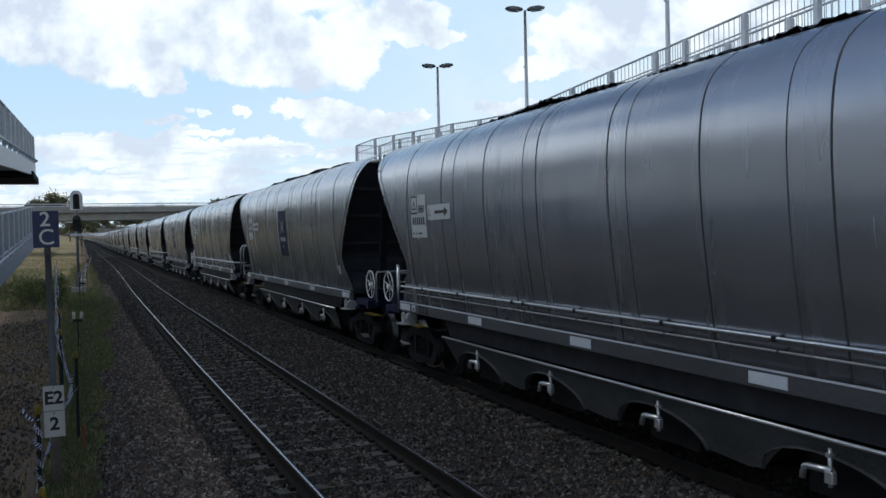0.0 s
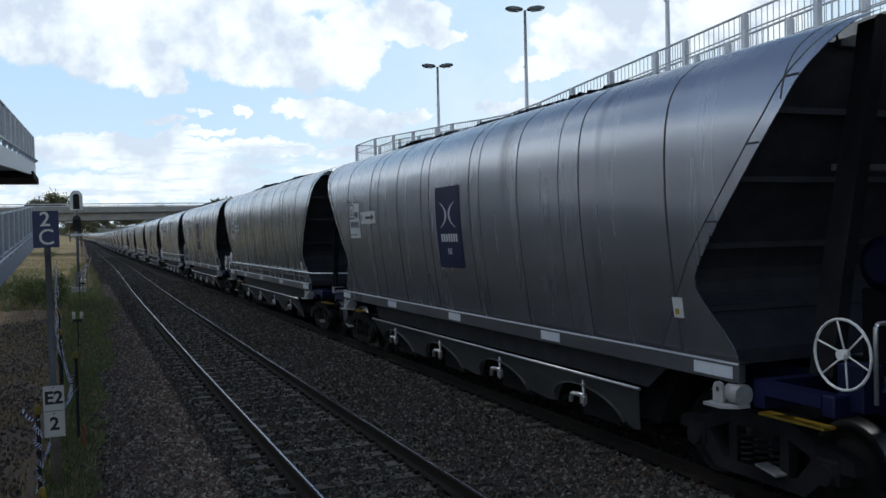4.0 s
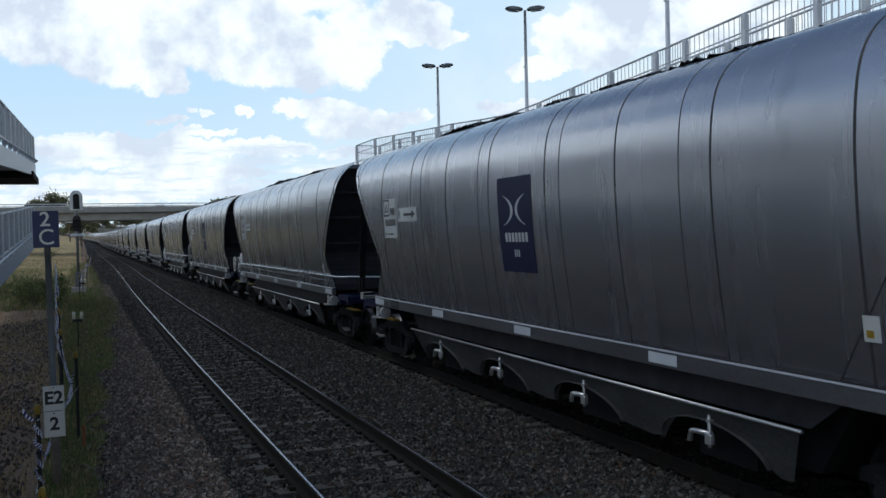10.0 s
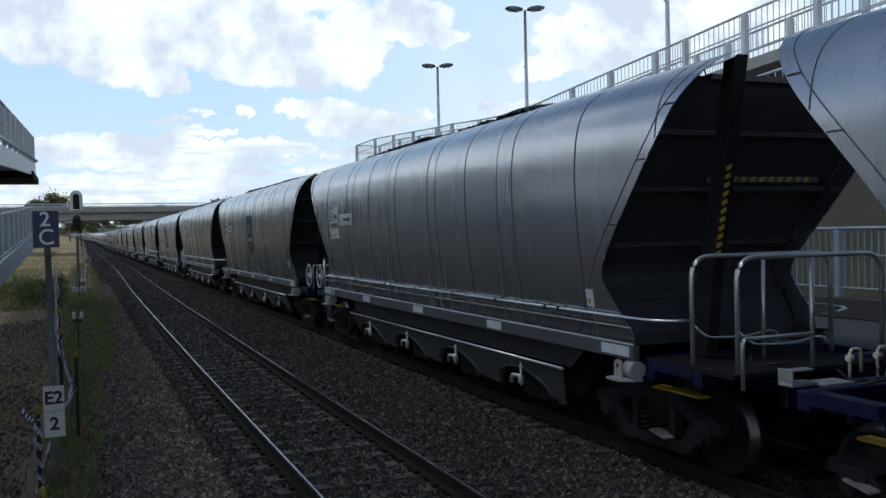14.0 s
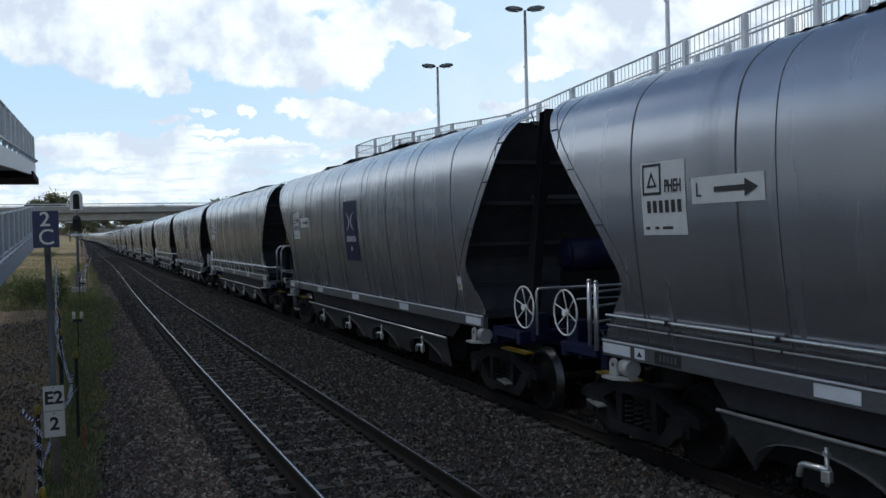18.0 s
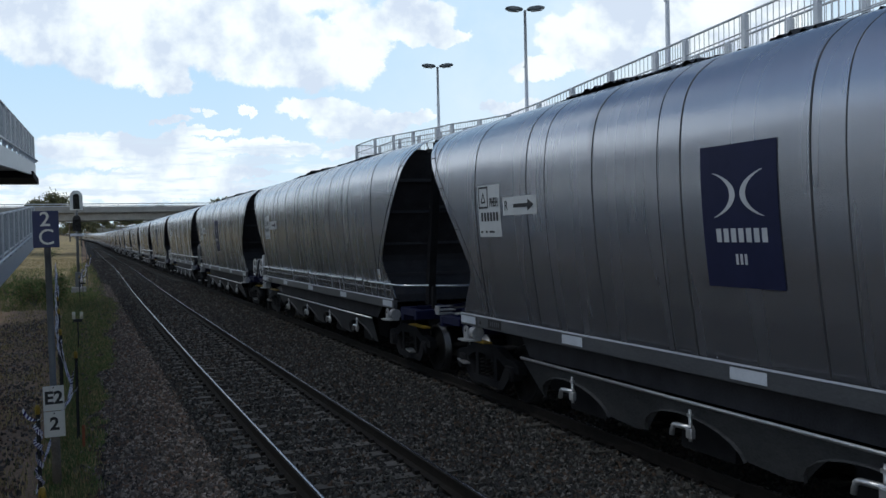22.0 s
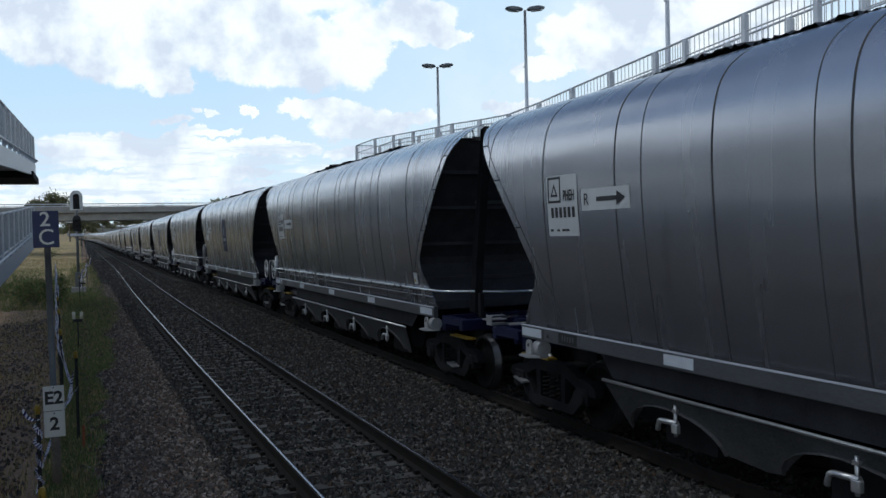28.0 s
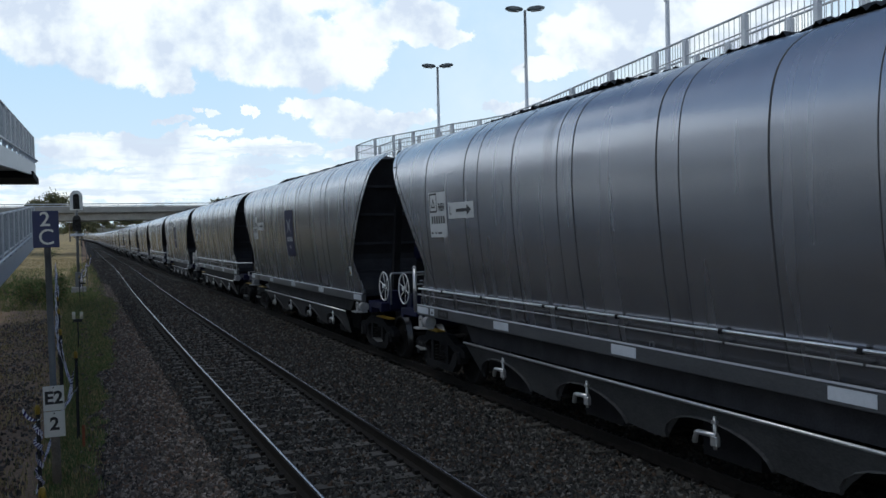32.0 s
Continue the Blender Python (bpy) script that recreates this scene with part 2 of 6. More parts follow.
def empty(name, at=None):
    ob = new(name)
    ob.empty_display_size = 0.3
    if at is not None:
        ob.matrix_basis = at
    return ob


def box(bm, x0, x1, y0, y1, z0, z1, bevel=0.0, mat=0):
    vs = [bm.verts.new((x, y, z)) for z in (z0, z1) for y in (y0, y1) for x in (x0, x1)]
    quads = ((0, 2, 3, 1), (4, 5, 7, 6), (0, 1, 5, 4), (2, 6, 7, 3), (0, 4, 6, 2), (1, 3, 7, 5))
    fs = [bm.faces.new([vs[i] for i in q]) for q in quads]
    for f in fs:
        f.material_index = mat
    if bevel:
        es = list({e for f in fs for e in f.edges})
        bmesh.ops.bevel(bm, geom=es, offset=bevel, segments=1, affect="EDGES")
    return bm


def cube(x0, x1, y0, y1, z0, z1, bevel=0.0):
    return box(bmesh.new(), x0, x1, y0, y1, z0, z1, bevel)


def tube(bm, points, r, n=8, mat=0, caps=True, closed=False):
    """A round bar along a line of points."""
    pts = [Vector(p) for p in points]
    rings = []
    for i, p in enumerate(pts):
        if closed:
            d = pts[(i + 1) % len(pts)] - pts[i - 1]
        else:
            d = pts[min(i + 1, len(pts) - 1)] - pts[max(i - 1, 0)]
        d.normalize()
        ref = Vector((0, 0, 1)) if abs(d.z) < 0.9 else Vector((1, 0, 0))
        a = d.cross(ref).normalized()
        b = d.cross(a)
        rr = r[i] if isinstance(r, (list, tuple)) else r
        rings.append([bm.verts.new(p + (a * math.cos(k * 2 * math.pi / n) + b * math.sin(k * 2 * math.pi / n)) * rr) for k in range(n)])
    pairs = list(zip(rings, rings[1:])) + ([(rings[-1], rings[0])] if closed else [])
    for r0, r1 in pairs:
        for k in range(n):
            f = bm.faces.new((r0[k], r0[(k + 1) % n], r1[(k + 1) % n], r1[k]))
            f.smooth, f.material_index = True, mat
    if caps and not closed:
        bm.faces.new(rings[0]).material_index = mat
        bm.faces.new(rings[-1][::-1]).material_index = mat
    return bm


def prism(bm, outline, axis, a, b, mat=0):
    """A flat outline pushed along one axis. axis 0: outline is (y, z); 1: (x, z); 2: (x, y)."""
    def at(p, d):
        return (d, *p) if axis == 0 else (p[0], d, p[1]) if axis == 1 else (*p, d)
    lo = [bm.verts.new(at(p, a)) for p in outline]
    hi = [bm.verts.new(at(p, b)) for p in outline]
    n = len(outline)
    fs = [bm.faces.new(lo), bm.faces.new(hi[::-1])]
    fs += [bm.faces.new((lo[i], hi[i], hi[(i + 1) % n], lo[(i + 1) % n])) for i in range(n)]
    for f in fs:
        f.material_index = mat
    return bm


def fixed(bm):
    bmesh.ops.recalc_face_normals(bm, faces=bm.faces[:])
    return bm


def bent(points, r=0.1, n=4):
    """A line with rounded corners."""
    pts = [Vector(p) for p in points]
    out = [pts[0]]
    for a, p, b in zip(pts, pts[1:], pts[2:]):
        d0, d1 = (a - p), (b - p)
        k = min(r, d0.length * 0.45, d1.length * 0.45)
        s, e = p + d0.normalized() * k, p + d1.normalized() * k
        out += [(1 - u) ** 2 * s + 2 * u * (1 - u) * p + u * u * e for u in [i / n for i in range(n + 1)]]
    return out + [pts[-1]]


def lettering(text, size, m, material, parent, name="lettering", label="", bold=0.0):
    """Flat raised letters from the built-in font, facing +Z of the pose m."""
    cu = bpy.data.curves.new(name, "FONT")
    cu.body, cu.size, cu.align_x, cu.align_y, cu.extrude, cu.offset = text, size, "CENTER", "CENTER", 0.001, bold
    tmp = bpy.data.objects.new("tmp", cu)
    me = bpy.data.meshes.new_from_object(tmp)
    bpy.data.objects.remove(tmp)
    bpy.data.curves.remove(cu)
    me.materials.clear()
    me.materials.append(material)
    ob = new(name, me)
    ob.parent, ob.matrix_basis = parent, m
    return tagged(ob, label) if label else ob


# ---------------------------------------------------------------- the line of the tracks
TRAIN_X, NEAR_X = 7.20, 2.985


def bend(y):
    """Sideways run of both tracks: straight, then a long curve to the left far off."""
    return -max(0.0, y - 350) ** 2 / 6840


def rise(y):
    return max(0.0, y - 60) ** 2 / 89100


def near_x(y):
    k = min(1.0, max(0.0, (y - 20) / 90))
    return NEAR_X + 0.75 * k * k * (3 - 2 * k) + bend(y)


def train_x(y):
    return TRAIN_X + bend(y)


def strip(name, line, offsets, y0, y1, step, material, z_add=0.0, kind="structure"):
    """A long extrusion along a track line; offsets: (sideways, height) of the section, open."""
    bm = bmesh.new()
    rows, y = [], y0
    while y <= y1 + 1e-6:
        rows.append([bm.verts.new((line(y) + dx, y, rise(y) + dz + z_add)) for dx, dz in offsets])
        y += step if y < 260 else step * 2
    for r0, r1 in zip(rows, rows[1:]):
        for i in range(len(offsets) - 1):
            bm.faces.new((r0[i], r0[i + 1], r1[i + 1], r1[i]))
    ob = new(name, mesh_of(name, fixed(bm), material))
    return tagged(ob, kind=kind)


# ---------------------------------------------------------------- ground
def ground_height(x, y):
    z = -0.34 + rise(y) * min(1.0, max(0.0, (40 - abs(x - bend(y))) / 30) + 0.2)
    if x < -1:
        z += 0.05 * (noise.noise((x * 0.6, y * 0.3, 0)) + 0.2)
    if x < 1.4:
        k = min(1.0, max(0.0, (y - 36) / 22))
        z += 0.17 * k * min(1.0, (1.4 - x) / 0.5)
    if x > 12.6:
        z += min(5.9, (x - 12.6) * 1.15)
    z += min(1.0, max(0.0, (y - 640) / 400)) * 11
    k = min(1.0, max(0.0, (y - 140) / 110))
    z += 2.3 * k * k * (3 - 2 * k) * min(1.0, max(0.0, (0.9 + bend(y) - x) / 2.2))
    if x < -6:
        z += min(1.5, (-6 - x) * 0.1)
    return z


def build_ground():
    xs = [-3000, -900, -300, -120, -60, -35] + [-24 + i * 2 for i in range(9)] + [-7 + i * 0.5 for i in range(20)] + [3.5, 6, 9, 12.6, 13.5, 14.5, 15.5, 16.5, 17.6, 20, 26, 40, 70, 130, 300, 900, 3000]
    ys = [-1500, -700, -460, -300, -200, -120, -60, -30, -10] + [i for i in range(0, 60, 1)] + [60 + i * 5 for i in range(40)] + [260 + i * 20 for i in range(12)] + [520, 700, 1100, 2000, 4000]
    bm = bmesh.new()
    grid = [[bm.verts.new((x, y, ground_height(x, y))) for x in xs] for y in ys]
    for r0, r1 in zip(grid, grid[1:]):
        for i in range(len(xs) - 1):
            f = bm.faces.new((r0[i], r0[i + 1], r1[i + 1], r1[i]))
            xm, ym = (r0[i].co.x + r0[i + 1].co.x) / 2, (r0[i].co.y + r1[i].co.y) / 2
            # ground to the left, mostly unseen, is dark olive to darken wagon reflections
            f.material_index = 2 if xm > 12.6 or xm < -16 or (xm < -4.5 and ym < 70) else 1 if (ym > 78 and xm < 0) else 0
            f.smooth = True
    return tagged(new("ground", mesh_of("ground", fixed(bm), [SOIL, SUNNY_STRAW, BANK])), "dry soil with straw grass beside the railway", kind="structure")


build_ground()
BED = strip("ballast_bed", lambda y: bend(y), [(-0.02, -0.36), (0.22, -0.27), (0.9, -0.225), (5.2, -0.215), (8.6, -0.215), (9.0, -0.5)], -420, 760, 4, BALLAST)
tagged(BED, "grey crushed stone ballast under both tracks")


def rail_section():
    return [(-0.07, -0.17), (-0.07, -0.158), (-0.012, -0.135), (-0.010, -0.04), (-0.034, -0.03), (-0.034, -0.005), (-0.013, 0.0),
            (0.013, 0.0), (0.034, -0.005), (0.034, -0.03), (0.010, -0.04), (0.012, -0.135), (0.07, -0.158), (0.07, -0.17)]


def build_track(line, label):
    track = tagged(empty("track"), label, "railway track", "railway tracks", "structure")
    for side in (-0.7525, 0.7525):
        sec = [(dx + side, dz) for dx, dz in rail_section()]
        bm = bmesh.new()
        rows, y = [], -420.0
        while y < 760:
            rows.append([bm.verts.new((line(y) + dx, y, rise(y) + dz)) for dx, dz in sec])
            y += 6 if y > 20 else 20
        for r0, r1 in zip(rows, rows[1:]):
            for i in range(len(sec) - 1):
                f = bm.faces.new((r0[i], r0[i + 1], r1[i + 1], r1[i]))
                f.material_index = 1 if i == 6 else 0
        part("rail", fixed(bm), [RUST, RAILTOP], track, "rusty steel rail with a polished head")
    return track


NEAR_TRACK = build_track(near_x, "empty track with polished rails on concrete sleepers")
TRAIN_TRACK = build_track(train_x, "track under the coal train on concrete sleepers")

# ---------------------------------------------------------------- the coal wagon
BODY = 16.56          # from end tip to end tip
PITCH = 17.285        # from wagon to wagon
PROFILE = [(1.352, 1.385), (1.385, 1.60), (1.435, 1.95), (1.483, 2.32), (1.522, 2.70), (1.543, 3.05), (1.549, 3.32), (1.541, 3.58), (1.518, 3.80),
           (1.487, 3.95), (1.440, 4.08), (1.380, 4.18), (1.305, 4.27), (1.205, 4.35), (1.10, 4.42), (0.985, 4.475), (0.87, 4.515)]
LEAD_EDGE = [(1.45, 1.24), (1.68, 1.40), (1.83, 1.55), (1.96, 1.67), (2.05, 1.74), (2.13, 1.76), (2.22, 1.74), (2.33, 1.66), (2.55, 1.48), (2.80, 1.25), (3.04, 1.03),
             (3.31, 0.79), (3.50, 0.63), (3.72, 0.45), (3.95, 0.30), (4.04, 0.23), (4.15, 0.14), (4.29, 0.05), (4.40, 0.01), (4.44, -0.01), (4.47, -0.03), (4.515, -0.06)]
TAIL_EDGE = [(1.45, 1.60), (1.75, 1.85), (1.97, 2.05), (2.06, 2.09), (2.13, 2.09), (2.22, 2.03), (2.46, 1.86), (2.68, 1.70), (2.89, 1.53), (3.13, 1.33), (3.36, 1.12),
             (3.53, 0.96), (3.75, 0.75), (3.95, 0.57), (4.12, 0.42), (4.24, 0.30), (4.31, 0.23), (4.38, 0.16), (4.44, 0.10), (4.515, 0.02)]


def lerp_table(table, k):
    for (a, va), (b, vb) in zip(table, table[1:]):
        if k <= b:
            return va + (vb - va) * (k - a) / (b - a) if k > a else va
    return table[-1][1]


def half_width(z):
    return lerp_table([(b, a) for a, b in FINE], z)


def end_in(z, sign=-1):
    """How far the sheet stops short of the end tip; sign -1 for the leading end."""
    return lerp_table(LEAD_EDGE if sign < 0 else TAIL_EDGE, z)


# finer profile, so that the sheet curves smoothly
FINE = []
for i in range(len(PROFILE) - 1):
    p0, p1, p2, p3 = (Vector(PROFILE[min(max(i + k, 0), len(PROFILE) - 1)]) for k in (-1, 0, 1, 2))
    for k in range(3):
        u = k / 3
        FINE.append(tuple(0.5 * (2 * p1 + (p2 - p0) * u + (2 * p0 - 5 * p1 + 4 * p2 - p3) * u * u + (3 * p1 - p0 - 3 * p2 + p3) * u ** 3)))
FINE.append(PROFILE[-1])
HALF = BODY / 2


def side_sheet(sides):
    """A bulging side sheet; y runs from the leading end (-HALF)."""
    bm = bmesh.new()

    def lip(quad):
        bm.faces.new([bm.verts.new(v.co) for v in quad])

    for s in sides:
        for run in (FINE,):
            layers = []
            for inset in (0.0, 0.014):
                grid = []
                for w, z in run:
                    e0, e1 = end_in(z, -1), end_in(z, 1)
                    grid.append([bm.verts.new((s * (w - inset), -HALF + e0 + (BODY - e0 - e1) * i / 24, z)) for i in range(25)])
                for r0, r1 in zip(grid, grid[1:]):
                    for i in range(24):
                        bm.faces.new((r0[i], r0[i + 1], r1[i + 1], r1[i])).smooth = True
                layers.append(grid)
            outer, inner = layers
            for i in range(len(run) - 1):
                for c in (0, -1):
                    lip((outer[i][c], outer[i + 1][c], inner[i + 1][c], inner[i][c]))
        for i in range(24):
            lip((outer[-1][i], outer[-1][i + 1], inner[-1][i + 1], inner[-1][i]))
    return fixed(bm)


def side_patch(bm, y0, y1, z0, z1, lift=0.005, mat=0, s=-1, n=8):
    """A thin piece lying on the side sheet."""
    zs = [z0 + (z1 - z0) * i / n for i in range(n + 1)]
    lo = [[bm.verts.new((s * (half_width(z) + d), y, z)) for y in (y0, y1)] for d in (lift,) for z in zs]
    for a, b in zip(lo, lo[1:]):
        f = bm.faces.new((a[0], a[1], b[1], b[0]))
        f.material_index, f.smooth = mat, True
    return bm


def seam(y, wide, z0=1.46, z1=4.49):
    """A joint rib over the sheet from sill to rim, tied across under the load."""
    bm = bmesh.new()
    rows = []
    for s, run in ((-1, FINE), (1, FINE[::-1])):
        for w, z in run:
            if z0 - 0.02 <= z <= z1 + 0.02 and -HALF + end_in(z, -1) < y - wide and y + wide < HALF - end_in(z, 1):
                rows.append([bm.verts.new((s * (w + d), y + dy, z)) for d, dy in ((-0.01, -wide), (0.004, -wide * 0.6), (0.004, wide * 0.6), (-0.01, wide))])
        if s < 0:
            for x in (-0.84, 0.84):
                rows.append([bm.verts.new((x, y + dy, 4.30)) for dy in (-wide, -wide * 0.5, wide * 0.5, wide)])
    for r0, r1 in zip(rows, rows[1:]):
        for i in range(3):
            bm.faces.new((r0[i], r0[i + 1], r1[i + 1], r1[i])).smooth = True
    return fixed(bm)


def edge_strap(sign, sides):
    """The doubled strap that follows the cut end of the side sheet."""
    bm = bmesh.new()
    for s in sides:
        rows = []
        for w, z in FINE:
            a = end_in(z, sign) + 0.19 if z > 2.33 else end_in(2.33, sign) + 0.19 + (2.33 - z) * 0.65
            rows.append([bm.verts.new((s * (w + d), sign * (HALF - a - dy), z)) for d, dy in ((-0.008, -0.014), (0.006, -0.006), (0.006, 0.006), (-0.008, 0.014))])
        for r0, r1 in zip(rows, rows[1:]):
            for i in range(3):
                bm.faces.new((r0[i], r0[i + 1], r1[i + 1], r1[i])).smooth = True
        for zc in (2.75, 3.45, 4.0):
            w = half_width(zc)
            a = end_in(zc, sign)
            y0, y1 = sorted((sign * (HALF - a - 0.02), sign * (HALF - a - 0.18)))
            box(bm, *sorted((s * (w - 0.012), s * (w + 0.009))), y0, y1, zc - 0.008, zc + 0.008)
    return fixed(bm)


def slope_sheet(sign):
    """The sloping end wall between the sides."""
    bm = bmesh.new()
    zs = [1.30, 1.45, 1.75, 2.0, 2.12, 2.25, 2.73, 3.32, 3.89, 4.15, 4.31]
    def yy(z):
        return sign * (HALF - end_in(max(z, 1.45), sign) - 0.34)
    rows = []
    for z in zs:
        w = half_width(max(z, 1.45)) - 0.04
        rows.append([bm.verts.new((x * w, yy(z), z)) for x in (-1, -0.6, 0, 0.6, 1)])
    for r0, r1 in zip(rows, rows[1:]):
        for i in range(4):
            bm.faces.new((r0[i], r0[i + 1], r1[i + 1], r1[i]))
    return fixed(bm)


def stiffener(sign, z):
    """An angle bar across the sloping end sheet."""
    w = half_width(z) - 0.06 if z < 4.2 else 0.95
    y = sign * (HALF - end_in(z, sign) - 0.34)
    return cube(-w, w, *sorted((y - sign * 0.01, y + sign * 0.07)), z - 0.03, z + 0.03)


def end_gusset(sign, x):
    """A tall plate with a flange that carries the overhanging end."""
    bm = bmesh.new()
    out = [(-0.07, 4.46), (0.38, 2.16), (0.50, 1.30), (0.82, 1.30), (0.68, 2.16), (0.26, 4.05), (0.20, 4.44)]
    prism(bm, [(sign * (HALF - u), z) for u, z in out], 0, x - 0.012, x + 0.012)
    f = [(-0.08, 4.46), (0.365, 2.16), (0.485, 1.30), (0.515, 1.30), (0.395, 2.16), (-0.04, 4.44)]
    prism(bm, [(sign * (HALF - u), z) for u, z in f], 0, x - 0.07, x + 0.07, 1)
    return fixed(bm)


DOORS = (4.38, 6.87, 9.33, 11.80)      # middles of the discharge doors


def skirt_x(s, z):
    return s * (1.34 - (0.87 - z) * 0.42)


def hopper_skirt(s):
    """The outlet sheet below the sill, with an arch at each discharge door."""
    bm = bmesh.new()
    bottom = [(2.96, 0.86), (3.28, 0.30), (3.44, 0.29)]
    for c in DOORS:
        bottom += [(c - 0.85, 0.35), (c - 0.68, 0.50), (c - 0.50, 0.63), (c - 0.28, 0.70), (c, 0.725), (c + 0.28, 0.70), (c + 0.50, 0.63), (c + 0.68, 0.50), (c + 0.87, 0.34), (c + 1.1, 0.31)]
    bottom[-1] = (12.72, 0.28)
    bottom += [(12.98, 0.86)]
    for inset in (0.0, 0.012):
        lo = [bm.verts.new((skirt_x(s, z) - s * inset, u - HALF, z)) for u, z in bottom]
        hi = [bm.verts.new((s * (1.34 - inset), u - HALF, 0.872)) for u, z in bottom]
        for i in range(len(bottom) - 1):
            bm.faces.new((lo[i], lo[i + 1], hi[i + 1], hi[i]))
    return fixed(bm)


def door_lip(s, c):
    """The flared lip over a discharge door."""
    bm = bmesh.new()
    prev = None
    for k in range(13):
        a = math.pi * k / 12
        u, z = c - 0.83 * math.cos(a), 0.36 + 0.365 * math.sin(a)
        x = skirt_x(s, z)
        ring = [bm.verts.new((x + s * dx, u - HALF, z + dz)) for dx, dz in ((0, 0), (0.04, -0.006), (0.04, -0.016), (0, -0.012))]
        if prev:
            for i in range(4):
                bm.faces.new((prev[i], prev[(i + 1) % 4], ring[(i + 1) % 4], ring[i]))
        prev = ring
    return fixed(bm)


def hopper_wall(s):
    """The upright wall between the sill and the air pipe."""
    return fixed(prism(bmesh.new(), [(2.5 - HALF, 1.21), (13.3 - HALF, 1.21), (12.98 - HALF, 0.87), (2.96 - HALF, 0.87)], 0, *sorted((s * 1.19, s * 1.20))))


def door_box(c):
    return fixed(box(bmesh.new(), -0.95, 0.95, c - 0.45 - HALF, c + 0.45 - HALF, 0.22, 0.60))


def chute(c):
    return fixed(prism(bmesh.new(), [(c - 0.75 - HALF, 1.2), (c + 0.75 - HALF, 1.2), (c + 0.25 - HALF, 0.40), (c - 0.25 - HALF, 0.40)], 0, -0.95, 0.95))


def door_handle():
    """A pale cast door lever: upright pin and a hooked arm."""
    bm = bmesh.new()
    tube(bm, [(0, 0, 0.18), (0, 0, -0.16)], 0.02, 6)
    box(bm, -0.02, 0.02, -0.035, 0.035, 0.10, 0.135)
    arm = bent([(0.0, -0.03, -0.015), (0.0, 0.30, -0.03), (0.0, 0.325, -0.15)], 0.05)
    tube(bm, arm, 0.030, 6)
    box(bm, -0.03, 0.03, -0.05, 0.05, -0.13, -0.02, 0.01)
    return fixed(bm)


def jacking_pad():
    """A short cast drum, an upright eye plate beside it and a foot plate under both."""
    bm = bmesh.new()
    tube(bm, [(0.0, -0.16, 0.0), (0.0, 0.03, 0.0)], [0.105, 0.10], 12)
    arc = [(0.085 + 0.075 * math.cos(a), 0.035 + 0.075 * math.sin(a)) for a in [math.pi * k / 8 for k in range(9)]]
    prism(bm, arc + [(0.01, -0.09), (0.16, -0.09)], 0, -0.115, -0.085)
    tube(bm, [(-0.118, 0.085, 0.035), (-0.10, 0.085, 0.035)], 0.026, 8, 1)
    prism(bm, [(-0.20, -0.05), (-0.07, -0.17), (0.06, -0.17), (0.06, 0.20), (-0.20, 0.20)], 2, -0.125, -0.095)
    return fixed(bm)


def handwheel():
    bm = bmesh.new()
    ring = [(0, 0.30 * math.cos(a), 0.30 * math.sin(a)) for a in [i * 2 * math.pi / 24 for i in range(24)]]
    tube(bm, ring, 0.0135, 6, closed=True)
    for k in range(6):
        a = k * math.pi / 3 + 0.35
        tube(bm, [(0.03, 0.03 * math.cos(a), 0.03 * math.sin(a)), (0, 0.30 * math.cos(a), 0.30 * math.sin(a))], 0.009, 5)
    tube(bm, [(-0.03, 0, 0), (0.05, 0, 0)], 0.045, 10)
    return fixed(bm)


def coal_heap(seed):
    """A lumpy load along the open top."""
    rng = random.Random(seed)
    bm = bmesh.new()
    nx, ny = 10, 280
    rows = []
    for j in range(ny + 1):
        y = -HALF + 1.0 + (BODY - 2.0) * j / ny
        row = []
        for i in range(nx + 1):
            x = -0.90 + 1.8 * i / nx
            e = min(1.0, min(y + HALF - 1.0, HALF - 1.0 - y) / 3.2)
            edge = 1 - abs(x) / 0.95
            z = 4.36 + 0.145 * e + 0.16 * e * edge ** 0.8 + (rng.random() - 0.4) * 0.05 * (0.4 + e) + 0.09 * noise.noise((x * 1.3 + seed * 7.3, y * 0.8, 2.0)) * e
            row.append(bm.verts.new((x, y, min(z, 4.95))))
        rows.append(row)
    for r0, r1 in zip(rows, rows[1:]):
        for i in range(nx):
            bm.faces.new((r0[i], r0[i + 1], r1[i + 1], r1[i]))
    for _ in range(240):
        y = rng.uniform(-HALF + 2.2, HALF - 2.2)
        x = rng.choice((-1, 1)) * rng.uniform(0.66, 0.90)
        r = rng.uniform(0.018, 0.045)
        m = Matrix.Translation((x, y, 4.46 + r * 0.5)) @ Euler((rng.random() * 3, rng.random() * 3, 0)).to_matrix().to_4x4() @ Matrix.Diagonal((r, r * 1.4, r, 1))
        bmesh.ops.create_icosphere(bm, subdivisions=1, radius=1, matrix=m)
    return bm


